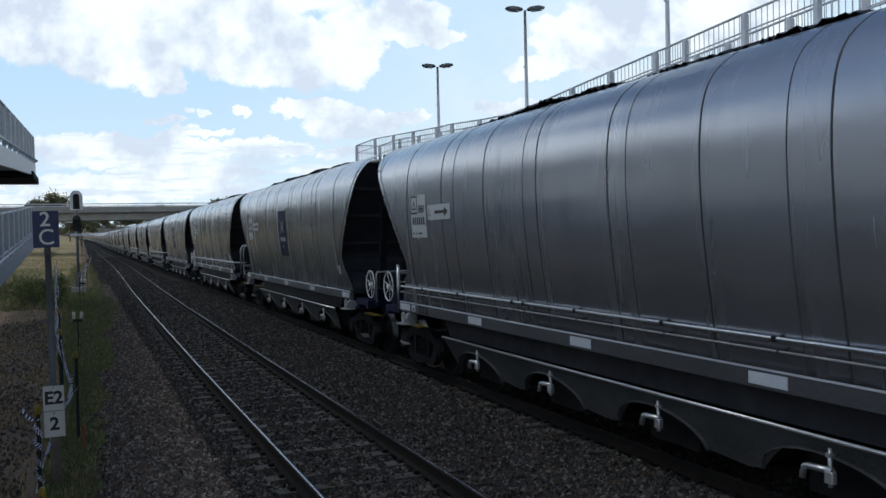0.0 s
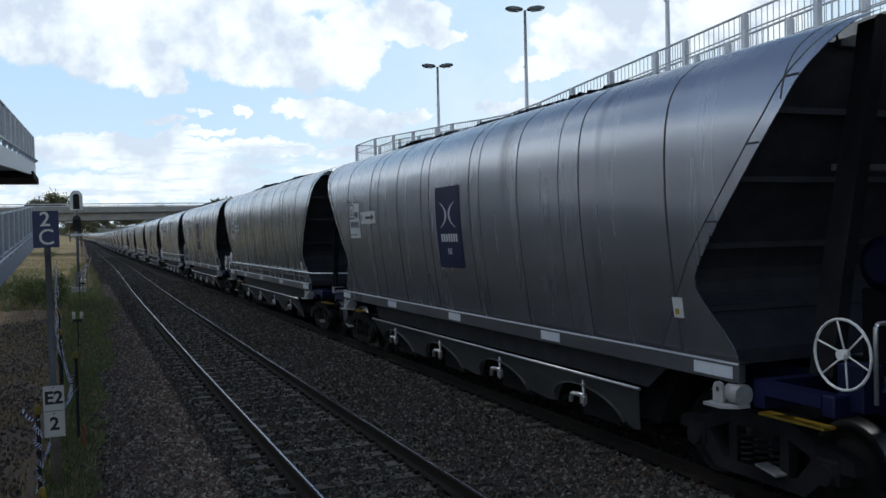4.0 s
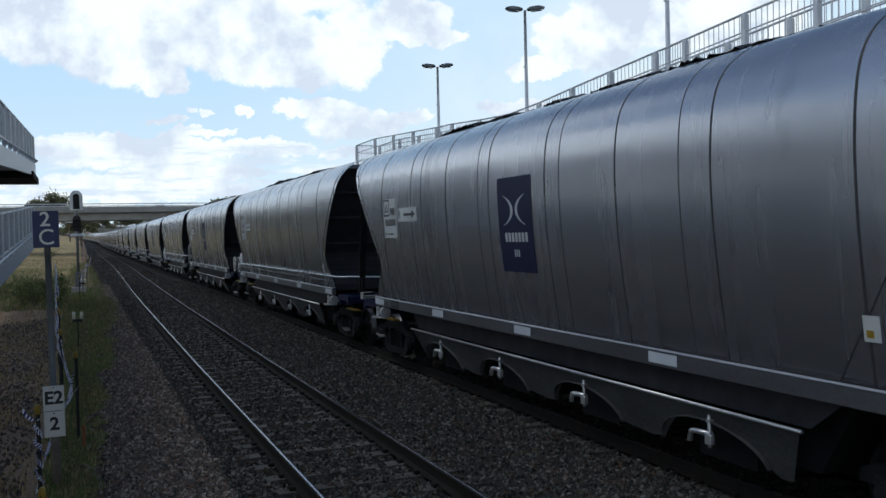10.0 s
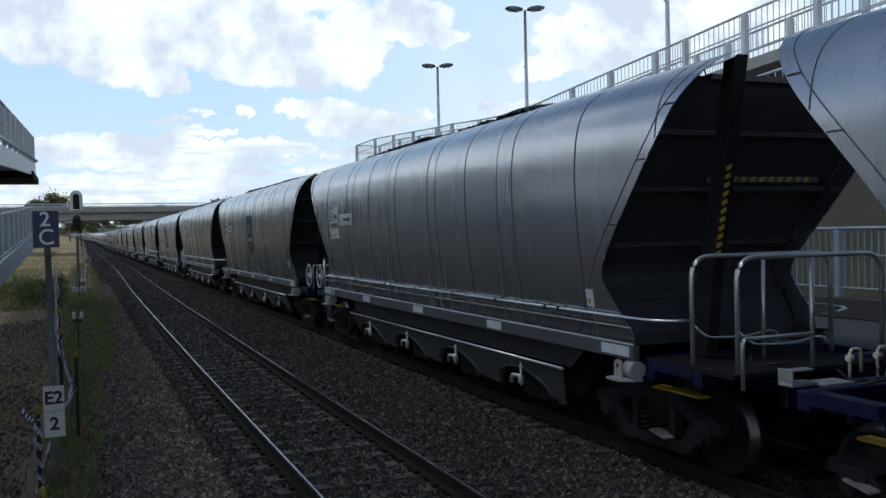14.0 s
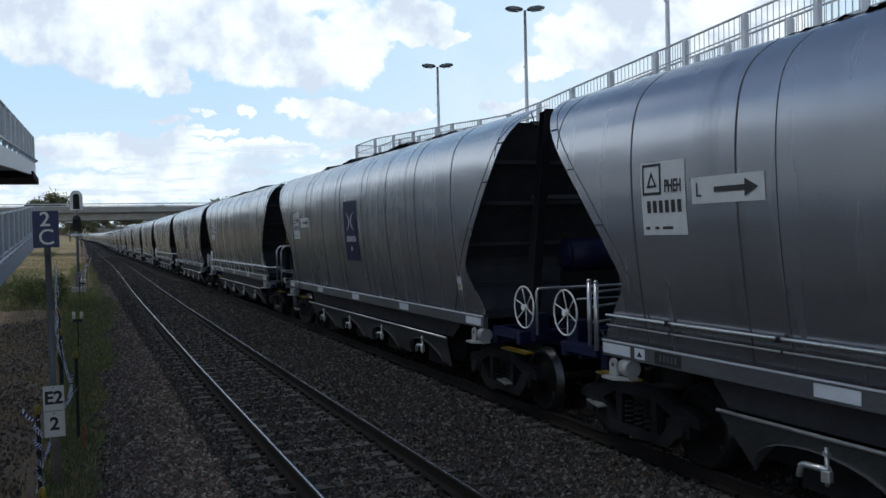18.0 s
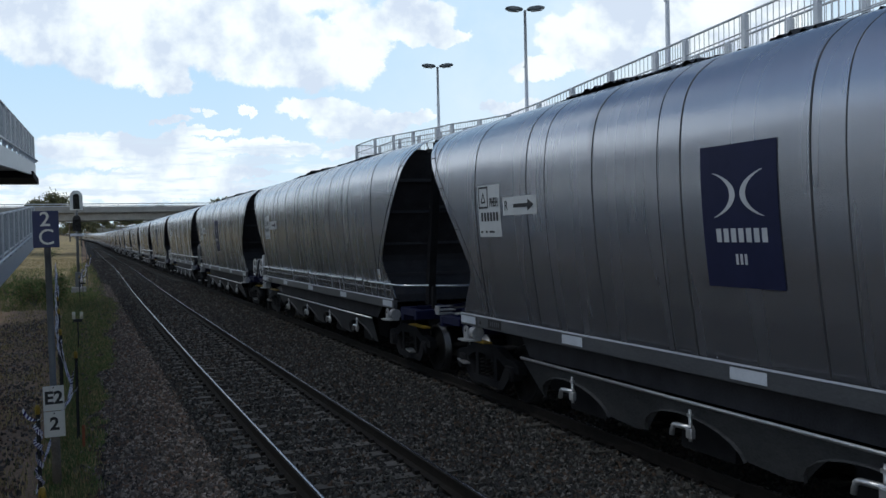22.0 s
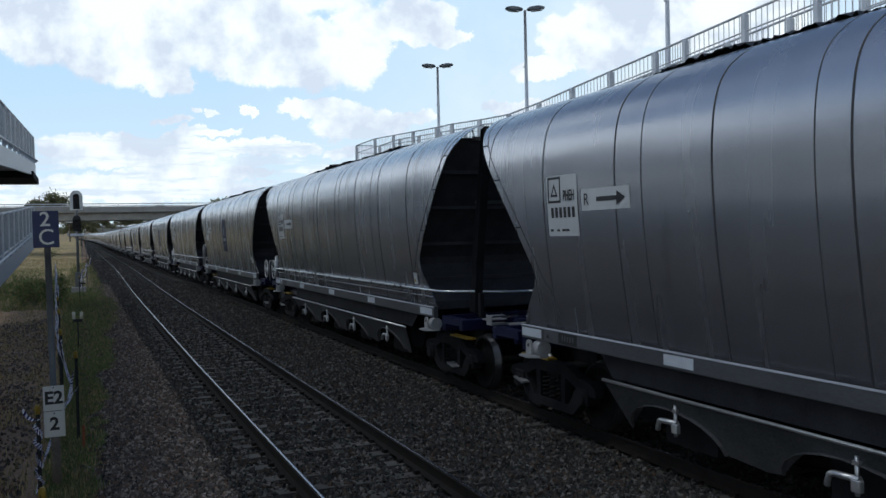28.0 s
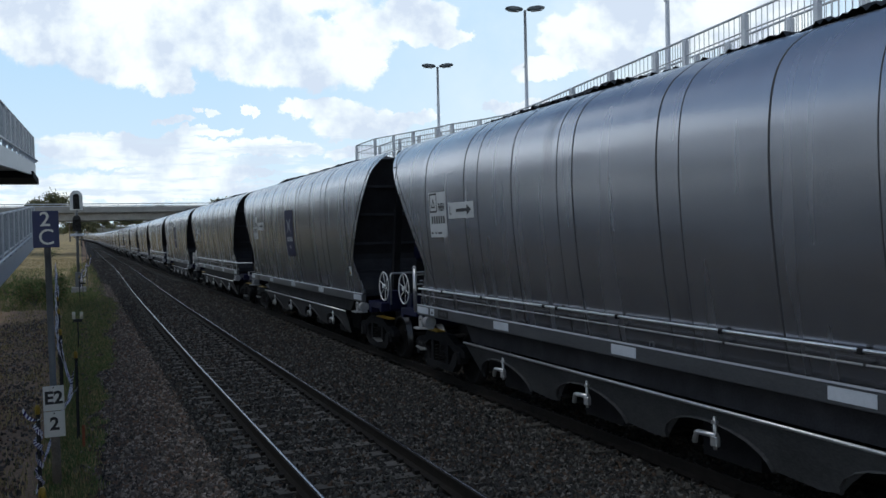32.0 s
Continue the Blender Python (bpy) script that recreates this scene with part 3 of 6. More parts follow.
def wheelset():
    bm = bmesh.new()
    tube(bm, [(-1.0, 0, 0), (1.0, 0, 0)], 0.08, 10)
    for s in (-1, 1):
        sec = [(0.66, 0.16), (0.70, 0.30), (0.685, 0.36), (0.68, 0.485), (0.71, 0.487), (0.722, 0.462), (0.815, 0.456), (0.815, 0.395), (0.765, 0.37), (0.75, 0.24), (0.80, 0.12), (0.80, 0.08)]
        n = 28
        rings = [[bm.verts.new((s * x, r * math.cos(k * 2 * math.pi / n), r * math.sin(k * 2 * math.pi / n))) for k in range(n)] for x, r in sec]
        for j, (r0, r1) in enumerate(zip(rings, rings[1:])):
            for k in range(n):
                f = bm.faces.new((r0[k], r0[(k + 1) % n], r1[(k + 1) % n], r1[k]))
                f.smooth, f.material_index = True, 1 if j in (3, 4, 5) else 0
        for k in range(3):
            a = k * 2.1
            box(bm, *sorted((s * 1.0, s * 1.02)), 0.045 * math.cos(a) - 0.012, 0.045 * math.cos(a) + 0.012, 0.045 * math.sin(a) - 0.012, 0.045 * math.sin(a) + 0.012)
        # a worn chalk mark on the rim
        box(bm, *sorted((s * 0.816, s * 0.822)), 0.33, 0.41, -0.16, -0.10, mat=1)
    return fixed(bm)


def side_frame():
    """Cast bogie side frame, seen from the side."""
    bm = bmesh.new()
    upper = [(-1.22, 0.50), (-1.20, 0.62), (-1.05, 0.68), (-0.80, 0.70), (-0.45, 0.84), (0.45, 0.84), (0.80, 0.70), (1.05, 0.68), (1.20, 0.62), (1.22, 0.50),
             (1.00, 0.50), (0.72, 0.56), (0.42, 0.68), (-0.42, 0.68), (-0.72, 0.56), (-1.00, 0.50)]
    prism(bm, upper, 0, -0.07, 0.07)
    lower = [(-1.00, 0.50), (-0.72, 0.56), (-0.50, 0.30), (0.50, 0.30), (0.72, 0.56), (1.00, 0.50), (0.62, 0.18), (-0.62, 0.18)]
    prism(bm, lower, 0, -0.065, 0.065)
    for y in (-0.36, 0.36):
        box(bm, -0.06, 0.06, y - 0.06, y + 0.06, 0.30, 0.70)
    for y in (-0.91, 0.91):
        box(bm, -0.10, 0.10, y - 0.14, y + 0.14, 0.36, 0.60, 0.02)
        tube(bm, [(-0.14, y, 0.46), (0.15, y, 0.46)], 0.10, 10)
    return fixed(bm)


def spring_nest():
    bm = bmesh.new()
    for y in (-0.2, 0.0, 0.2):
        coil = [(0.055 * math.cos(a), y + 0.075 * math.sin(a), 0.31 + 0.30 * i / 30) for i, a in enumerate([k * 2 * math.pi * 5 / 30 for k in range(31)])]
        tube(bm, coil, 0.016, 4)
    return fixed(bm)


def rail_line(front_wraps, rear_z):
    """The long safety rail of the open-sill wagons, with its thinner lower bar."""
    hi, lo = bmesh.new(), bmesh.new()
    for s in (-1, 1):
        w = 1.455
        pts = [(s * w, 14.80 - HALF, 1.685), (s * w, 1.30 - HALF, 1.685)]
        if front_wraps:
            pts += [(s * (w - 0.06), 0.75 - HALF, 1.68), (s * (w - 0.45), 0.55 - HALF, 1.68)]
            if front_wraps > 1:
                pts += [(s * 0.35, 0.28 - HALF, 1.66), (0.0, 0.25 - HALF, 1.66)]
        tube(hi, bent(pts, 0.3), 0.019, 8)
        tube(lo, [(s * w, 14.80 - HALF, 1.572), (s * w, 1.15 - HALF, 1.572)], 0.011, 6)
    return fixed(hi), fixed(lo)


def rail_bracket():
    """A clamp on the rail with a stub back to the sheet."""
    bm = bmesh.new()
    box(bm, -0.024, 0.022, -0.03, 0.03, 1.655, 1.705, 0.006)
    box(bm, -0.085, -0.02, -0.015, 0.015, 1.662, 1.695)
    box(bm, -0.085, 0.012, 0.03, 0.055, 1.562, 1.584)
    return fixed(bm)


def arrow_outline(s):
    return [(0.36 * s, 0.0), (0.18 * s, 0.085), (0.18 * s, 0.026), (-0.25 * s, 0.026), (-0.25 * s, -0.026), (0.18 * s, -0.026), (0.18 * s, -0.085)]


# seams: place along the wagon and half width
SEAMS = [(2.10, 0.020), (3.84, 0.018), (4.34, 0.008), (5.51, 0.018), (6.80, 0.009), (7.18, 0.018), (8.93, 0.018), (9.32, 0.009),
         (10.62, 0.018), (11.80, 0.008), (12.32, 0.018), (14.02, 0.018), (0.45, 0.012), (15.70, 0.012)]

M_WHEELSET = mesh_of("wheelset", wheelset(), [WHEEL, TREAD])
M_FRAME = mesh_of("side_frame", side_frame(), DARKSTEEL)
M_SPRING = mesh_of("spring_nest", spring_nest(), WHEEL)
M_HANDLE = mesh_of("door_lever", door_handle(), PIPE)
M_HANDWHEEL = mesh_of("handwheel", handwheel(), WHITE)
M_BRACKET = mesh_of("rail_bracket", rail_bracket(), DARKSTEEL)
M_SHEETS = [mesh_of("side_sheet", side_sheet((s,)), ALU) for s in (-1, 1)]
M_SEAMS = [[mesh_of("seam", seam(u - d - HALF, w, 1.40), SEAM) for u, w in SEAMS] for d in (0.0, -0.08)]
M_PAD = mesh_of("jacking_pad", jacking_pad(), [CAST, INK])
M_STEP = mesh_of("step", fixed(prism(bmesh.new(), [(-0.14, 0.0), (0.14, 0.05), (0.14, 0.07), (-0.14, 0.02)], 0, -0.10, 0.06)), PIPE)
M_STRIPE = mesh_of("yellow_strip", cube(-0.075, 0.075, -0.42, 0.42, 0.842, 0.868), YELLOW)
M_HEAPS = [mesh_of("coal_load", coal_heap(k), COAL) for k in range(4)]


def plain(parent, name, me, at=None, label=""):
    return part(name, me, None, parent, label, at)


def bogie(wagon, y, heading, far=False):
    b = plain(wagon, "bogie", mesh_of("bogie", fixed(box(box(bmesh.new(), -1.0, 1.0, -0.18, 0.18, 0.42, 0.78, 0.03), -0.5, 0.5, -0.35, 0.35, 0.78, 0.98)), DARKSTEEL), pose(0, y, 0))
    for yy in (-0.91, 0.91):
        plain(b, "wheelset", M_WHEELSET, pose(0, yy, 0.458))
    for s in (-1, 1):
        plain(b, "side_frame", M_FRAME, pose(s * 1.0, 0, 0))
        if far:
            continue
        plain(b, "spring_nest", M_SPRING, pose(s * 1.0, 0, 0), "coil springs")
        plain(b, "step", M_STEP, pose(s * 1.09, -0.25 if heading > 0 else 0.78, 0.32 if heading > 0 else 0.44, 0, 0, 0 if s < 0 else 180))
        plain(b, "yellow_strip", M_STRIPE, pose(s * 1.0, -0.45 * heading, 0), "yellow painted strip")
    return b


def end_platform(wagon, sign, kind, far=False):
    """The underframe beyond the body: kind 'wheel', 'hoop', 'pipe' or 'post'."""
    def Y(u):
        return sign * (HALF - u - (0.41 if sign > 0 else 0.0))
    base = part("end_platform", fixed(box(bmesh.new(), -1.30, 1.30, *sorted((Y(1.10), Y(0.95))), 0.98, 1.24)), NAVY, wagon, "navy blue end platform and draft sill")
    for x in () if far else (-0.32, 0.32):
        part("draft_sill", cube(x - 0.07, x + 0.07, *sorted((Y(2.6), Y(-0.15))), 0.92, 1.22), NAVY, base)
    part("headstock", cube(-1.36, 1.36, *sorted((Y(0.20), Y(0.06))), 1.05, 1.24, 0.015), NAVY, base)
    for x in () if far else (-1.36, 1.20):
        part("side_beam", cube(x, x + 0.16, *sorted((Y(0.95), Y(0.20))), 1.12, 1.24), NAVY, base)
    part("striker", cube(-0.5, 0.5, *sorted((Y(-0.10), Y(-0.22))), 0.80, 1.22, 0.02), NAVY, base)
    if not far:
        bm = bmesh.new()
        box(bm, -0.09, 0.09, *sorted((Y(-0.20), Y(-0.42))), 0.78, 0.98, 0.03)
        box(bm, -0.15, 0.13, *sorted((Y(-0.40), Y(-0.56))), 0.72, 1.02, 0.04)
        part("coupler", fixed(bm), DARKSTEEL, wagon)
        bm = bmesh.new()
        tube(bm, bent([(0.45, Y(-0.2), 1.05), (0.48, Y(-0.35), 0.75), (0.42, Y(-0.53), 0.62)], 0.12), 0.025, 6)
        part("brake_hose", fixed(bm), BLACK, wagon)
        bm = tube(bmesh.new(), bent([(-0.5, Y(0.3), 1.3), (-0.7, Y(0.1), 1.22), (-0.5, Y(-0.3), 1.3)], 0.15), 0.014, 6)
        part("air_hose", fixed(bm), BLACK, wagon)
    if sign < 0:
        part("cross_bar", cube(-0.86, 0.66, *sorted((Y(0.48), Y(0.54))), 3.185, 3.245), HOPPER, wagon)
    if kind == "hoop":
        stripes = bmesh.new()
        y = sorted((Y(0.470), Y(0.480)))
        for i in range(11):
            x = -0.84 + i * 0.128
            prism(stripes, [(x, 3.188), (x + 0.062, 3.188), (x + 0.092, 3.242), (x + 0.03, 3.242)], 1, *y)
        for i in range(11):
            z = 2.38 + i * 0.09
            u = 0.365 + (2.16 - z) * 0.505 / 2.31 - 0.008
            prism(stripes, [(-0.938, z), (-0.875, z + 0.03), (-0.875, z + 0.075), (-0.938, z + 0.045)], 1, *sorted((Y(u - 0.006), Y(u + 0.006))))
        part("hazard_marking", fixed(stripes), YELLOW, wagon, "yellow and black hazard marking")
        for u in (0.31, -0.39):
            h = bmesh.new()
            tube(h, bent([(-1.26, Y(u), 1.22), (-1.26, Y(u), 2.39), (0.65, Y(u), 2.39), (0.65, Y(u), 1.22)], 0.24, 7), 0.026, 8)
            tube(h, [(-0.31, Y(u), 1.22), (-0.31, Y(u), 2.37)], 0.024, 8)
            part("hoop_rail", fixed(h), PIPE, wagon, "pale grey tubular hoop rail")
            h = tube(bmesh.new(), bent([(-1.22, Y(u + 0.03), 1.66), (-1.05, Y(u + 0.03), 1.52), (-0.55, Y(u + 0.03), 1.50), (-0.15, Y(u + 0.03), 1.56), (0.0, Y(u + 0.03), 1.42)], 0.1), 0.013, 6)
            part("hoop_hose", fixed(h), PIPE, wagon)
        h = bmesh.new()
        tube(h, bent([(-1.28, Y(-0.48), 1.10), (-1.28, Y(-0.48), 1.60), (-0.4, Y(-0.48), 1.60)], 0.06), 0.022, 8)
        part("grab_rail", fixed(h), PIPE, wagon)
        h = bmesh.new()
        box(h, -1.36, 0.6, *sorted((Y(0.9), Y(-0.45))), 1.20, 1.25)
        part("walkway", fixed(h), DARKSTEEL, wagon)
    if kind == "wheel":
        hw = part("brake_stand", fixed(box(bmesh.new(), -1.18, -0.95, *sorted((Y(0.20), Y(-0.08))), 1.10, 1.50, 0.01)), NAVY, wagon)
        plain(hw, "handwheel", M_HANDWHEEL, pose(-1.30, Y(0.02), 1.60), "white spoked brake wheel")
        g = bmesh.new()
        tube(g, bent([(-1.25, Y(-0.28), 1.22), (-1.25, Y(-0.28), 1.88), (0.7, Y(-0.28), 1.88)], 0.05), 0.020, 7)
        tube(g, [(-0.6, Y(-0.28), 1.70), (0.7, Y(-0.28), 1.70)], 0.014, 6)
        part("grab_rail", fixed(g), PIPE, wagon)
        g = bmesh.new()
        tube(g, [(-0.35, Y(0.45), 2.32), (0.65, Y(0.45), 2.32)], 0.26, 14)
        tube(g, [(-0.40, Y(0.45), 2.32), (-0.35, Y(0.45), 2.32)], [0.16, 0.26], 14)
        part("air_tank", fixed(g), NAVY, wagon, "navy blue air tank")
        g = bmesh.new()
        box(g, -0.3, 0.5, *sorted((Y(0.75), Y(0.3))), 1.24, 2.08, 0.02)
        part("brake_cabinet", fixed(g), DARKSTEEL, wagon)
    if kind == "post":
        hw = part("brake_stand", fixed(box(bmesh.new(), -1.18, -0.95, *sorted((Y(0.20), Y(-0.08))), 1.10, 1.50, 0.01)), NAVY, wagon)
        plain(hw, "handwheel", M_HANDWHEEL, pose(-1.30, Y(0.10), 1.61), "white spoked brake wheel")
        for u, x in ((0.71, -1.30), (1.03, -1.40)):
            g = bmesh.new()
            tube(g, [(x, Y(u), 1.22), (x, Y(u), 2.05)], 0.030, 8)
            tube(g, [(x, Y(u), 2.05), (x, Y(u), 2.08)], [0.036, 0.02], 8)
            part("end_post", fixed(g), PIPE, wagon)
        for z in (1.52, 1.72, 1.90):
            g = bmesh.new()
            tube(g, bent([(-1.30, Y(0.71), z), (-0.8, Y(0.5), z + 0.01), (0.9, Y(0.5), z + 0.01)], 0.1), 0.017, 6)
            part("cross_rail", fixed(g), PIPE, wagon)
    if kind == "pipe":
        for x in (-0.95, 0.2):
            part("rail_stand", cube(x, x + 0.08, *sorted((Y(0.32), Y(0.22))), 1.24, 1.66, 0.01), DARKSTEEL, wagon)
    if kind in ("pipe", "plain"):
        for x in (-1.0, 0.0, 0.9):
            part("tread_plate", cube(x, x + 0.35, *sorted((Y(0.05), Y(-0.2))), 1.225, 1.25, 0.005), PIPE, wagon, "pale tread plate")
    if kind == "plain":
        rack = part("end_step", cube(-1.36, -1.06, *sorted((Y(0.02), Y(-0.16))), 1.245, 1.275, 0.006), PIPE, wagon, "pale slotted end step")
        part("step_riser", cube(-1.36, -1.335, *sorted((Y(0.02), Y(-0.16))), 1.275, 1.40, 0.004), PIPE, rack)
        for z in (1.305, 1.345):
            part("slot", cube(-1.339, -1.332, *sorted((Y(-0.01), Y(-0.13))), z, z + 0.022), INK, rack)
        part("step_top", cube(-1.335, -1.10, *sorted((Y(0.02), Y(-0.10))), 1.385, 1.40, 0.004), PIPE, rack)
        for x in (-0.55, -0.2):
            v = bmesh.new()
            tube(v, bent([(x, Y(-0.1), 1.24), (x, Y(-0.1), 1.52), (x + 0.14, Y(-0.1), 1.52), (x + 0.14, Y(-0.1), 1.30)], 0.05), 0.016, 6)
            tube(v, [(x - 0.03, Y(-0.1), 1.44), (x + 0.04, Y(-0.1), 1.44)], 0.032, 8)
            part("brake_cock", fixed(v), CREAM, wagon, "cream brake cock and pipe")


def coal_wagon(rail, front, rear, logo, heap, label, far=False):
    wagon = tagged(empty("coal_wagon"), label, "freight wagon", "wagons of the coal train")
    for me in M_SHEETS:
        plain(wagon, "side_sheet", me, label="brushed aluminium barrel-shaped side sheet")
    for me in () if far else M_SEAMS[1 if rail else 0]:
        plain(wagon, "seam", me)
    for sign in (-1, 1):
        if not far:
            for s in (-1, 1):
                part("edge_strap", edge_strap(sign, (s,)), STRAP, wagon)
        part("slope_sheet", slope_sheet(sign), SHADESTEEL, wagon, "sloping end sheet, darkened for the shade between wagons")
        for z in () if far else (1.85, 2.5, 3.15, 3.75, 4.30):
            part("stiffener", stiffener(sign, z), SHADESTEEL if z < 4.2 else HOPPER, wagon)
        for x in (-0.87,) if sign < 0 else ():
            part("end_gusset", end_gusset(sign, x), [DARKSTEEL, DARKSTEEL], wagon)
        bogie(wagon, sign * (HALF - (1.33 if sign < 0 else 1.74)), -sign, far)
    for s in (-1, 1):
        bm = bmesh.new()
        box(bm, *sorted((s * 1.36, s * 1.45)), 1.13 - HALF, 14.92 - HALF, 1.20, 1.378, 0.008)
        box(bm, *sorted((s * 1.30, s * 1.442)), 1.13 - HALF, 14.92 - HALF, 1.378, 1.388, 0.0, 1)
        sill = part("sill", fixed(bm), [SILL, DARKSTEEL], wagon, "grey steel side sill")
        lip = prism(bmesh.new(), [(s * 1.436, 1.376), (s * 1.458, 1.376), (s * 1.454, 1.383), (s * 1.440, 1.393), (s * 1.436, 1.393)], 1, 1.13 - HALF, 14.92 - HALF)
        part("sill_lip", fixed(lip), LIP, sill, "upper edge painted pale for the skylight on it")
        for u, w in () if far and s > 0 else ((1.50, 0.29), (4.80, 0.25), (8.09, 0.25), (11.33, 0.25), (14.61, 0.28)):
            part("reflector_plate", cube(*sorted((s * 1.45, s * 1.456)), u - w - HALF, u + w - HALF, 1.236, 1.352), REFLECT, sill, "pale reflective plate")
        if not far:
            part("number_plate", cube(*sorted((s * 1.45, s * 1.455)), 13.40 - HALF, 13.86 - HALF, 1.225, 1.362), INK, sill, "black plate")
        if not far and s < 0:
            bars = bmesh.new()
            for i in range(5):
                box(bars, *sorted((s * 1.455, s * 1.457)), 13.475 + i * 0.066 - HALF, 13.503 + i * 0.066 - HALF, 1.26, 1.33)
            tagged(part("plate_marking", bars, SILL, sill), kind="stuff")
            part("stencil_panel", cube(*sorted((s * 1.45, s * 1.453)), 14.05 - HALF, 14.24 - HALF, 1.235, 1.355), REFLECT if rail else SILL, sill)
            part("stencil_mark", fixed(prism(bmesh.new(), [(14.09 - HALF, 1.26), (14.20 - HALF, 1.26), (14.145 - HALF, 1.32)], 0, *sorted((s * 1.453, s * 1.455)))), INK, sill)
            part("dark_patch", cube(*sorted((s * 1.45, s * 1.452)), 14.255 - HALF, 14.32 - HALF, 1.225, 1.355), HOPPER, sill)
        pipe = bmesh.new()
        tube(pipe, [(s * 1.355, 2.90 - HALF, 0.87), (s * 1.355, 12.96 - HALF, 0.87)], 0.020, 7)
        part("air_pipe", fixed(pipe), PIPE, wagon)
        for u in () if far else (4.23, 6.69, 9.16, 11.60):
            plain(wagon, "door_lever", M_HANDLE, pose(s * 1.30, u - HALF, 0.60, 0, 0, 0 if s < 0 else 180), "pale cast door lever")
        for sign in (-1, 1):
            plain(wagon, "jacking_pad", M_PAD, pose(s * 1.40, sign * (HALF - (1.27 if sign < 0 else 2.05)), 1.09, 0, 0, 0 if s < 0 else 180), "white jacking pad")
    for s in (-1, 1):
        skirt = part("hopper_skirt", hopper_skirt(s), HOPPER, wagon, "dusty grey outlet sheet with arched doors")
        # the sill's shadow on this wall is put into its darker steel
        part("hopper_wall", hopper_wall(s), SHADESTEEL, wagon)
        for c in DOORS if s < 0 and not far else ():
            part("door_lip", door_lip(s, c), HOPPER, skirt)
    # near-black boxes and chutes give the door arches their shaded inside
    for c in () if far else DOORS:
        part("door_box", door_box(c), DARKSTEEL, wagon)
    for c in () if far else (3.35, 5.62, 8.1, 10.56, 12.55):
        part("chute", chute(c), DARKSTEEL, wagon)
    plain(wagon, "coal_load", M_HEAPS[heap], label="heaped black coal load")
    if rail:
        hi, lo = rail_line(2 if front == "pipe" else 1, 1.68)
        part("safety_rail", hi, BRIGHTPIPE, wagon, "bright galvanised safety rail")
        part("lower_rail", lo, CAST, wagon)
        for u in () if far else (2.80, 3.16, 4.70, 6.38, 8.20, 9.61, 9.97, 11.98, 13.62):
            plain(wagon, "rail_bracket", M_BRACKET, pose(-1.455, u - HALF, 0, 0, 0, 180))
    end_platform(wagon, -1, front, far)
    if not far:
        end_platform(wagon, 1, rear)
    # markings on the side sheet
    pl = part("identity_plate", side_patch(bmesh.new(), 13.15 - HALF, 13.91 - HALF, 2.625, 3.395, 0.006), PLATE, wagon, "white identity plate with black bars")
    bm = bmesh.new()
    for (a, b, c, d) in ((13.55, 13.88, 3.05, 3.08), (13.55, 13.88, 3.35, 3.38), (13.55, 13.58, 3.08, 3.35), (13.85, 13.88, 3.08, 3.35),
                         (13.635, 13.795, 3.13, 3.155)):
        side_patch(bm, a - HALF, b - HALF, c, d, 0.010, n=2)
    for sgn in (-1, 1):
        quad = ((13.715 + sgn * 0.092, 3.13), (13.715 + sgn * 0.060, 3.13), (13.715 - sgn * 0.008, 3.26), (13.715, 3.30))
        bm.faces.new([bm.verts.new((-(half_width(z) + 0.0105), u - HALF, z)) for u, z in quad])
    part("emblem", bm, INK, pl)
    bm = bmesh.new()
    for i in range(6):
        side_patch(bm, 13.22 + i * 0.105 - HALF, 13.287 + i * 0.105 - HALF, 2.86, 2.99, 0.010, n=2)
    side_patch(bm, 13.38 - HALF, 13.56 - HALF, 2.685, 2.715, 0.010, n=1)
    side_patch(bm, 13.62 - HALF, 13.69 - HALF, 2.685, 2.715, 0.010, n=1)
    side_patch(bm, 13.78 - HALF, 13.86 - HALF, 2.685, 2.715, 0.010, n=1)
    lettering("PHEH", 0.185, pose(-half_width(3.13) - 0.012, 13.35 - HALF, 3.13, 90, 0, -90) @ Matrix.Diagonal((0.62, 1, 1, 1)), INK, pl, "class_lettering", bold=0.004)
    tagged(part("number_marking", bm, INK, pl), kind="stuff")
    ap = part("arrow_plate", side_patch(bmesh.new(), 12.02 - HALF, 13.05 - HALF, 2.93, 3.19, 0.006), PLATE, wagon, "white plate with a black arrow")
    bm = bmesh.new()
    w = half_width(3.05) + 0.011
    bm.faces.new([bm.verts.new((-w, 12.46 - HALF - y, 3.06 + z)) for y, z in arrow_outline(1.0)])
    part("arrow", bm, INK, ap)
    lettering("R" if logo else "L", 0.20, pose(-half_width(3.05) - 0.012, 12.94 - HALF, 3.06, 90, 0, -90), INK, ap, "character")
    if not far:
        st = part("sticker", side_patch(bmesh.new(), 1.98 - HALF, 2.15 - HALF, 1.755, 1.97, 0.008), PLATE, wagon, "small white and yellow sticker")
        part("sticker_mark", side_patch(bmesh.new(), 2.05 - HALF, 2.12 - HALF, 1.79, 1.85, 0.011, n=1), YELLOW, st)
    if logo:
        lg = part("logo_panel", side_patch(bmesh.new(), 7.56 - HALF, 8.60 - HALF, 2.12, 3.47, 0.009), LOGO, wagon, "navy panel with a silver crossed-arc mark")
        bm = bmesh.new()
        for sgn in (-1, 1):
            prev = None
            for i in range(17):
                k = -1 + 2 * i / 16
                yc = 8.08 + sgn * (0.07 + 0.26 * k * k)
                zc = 3.00 + 0.24 * k * (1.0 - 0.12 * k * k)
                t = 0.030 * (1 - 0.75 * k * k) + 0.008
                pair = [bm.verts.new((-(half_width(zc) + 0.013), yc + d - HALF, zc)) for d in (-t, t)]
                if prev:
                    bm.faces.new((prev[0], prev[1], pair[1], pair[0]))
                prev = pair
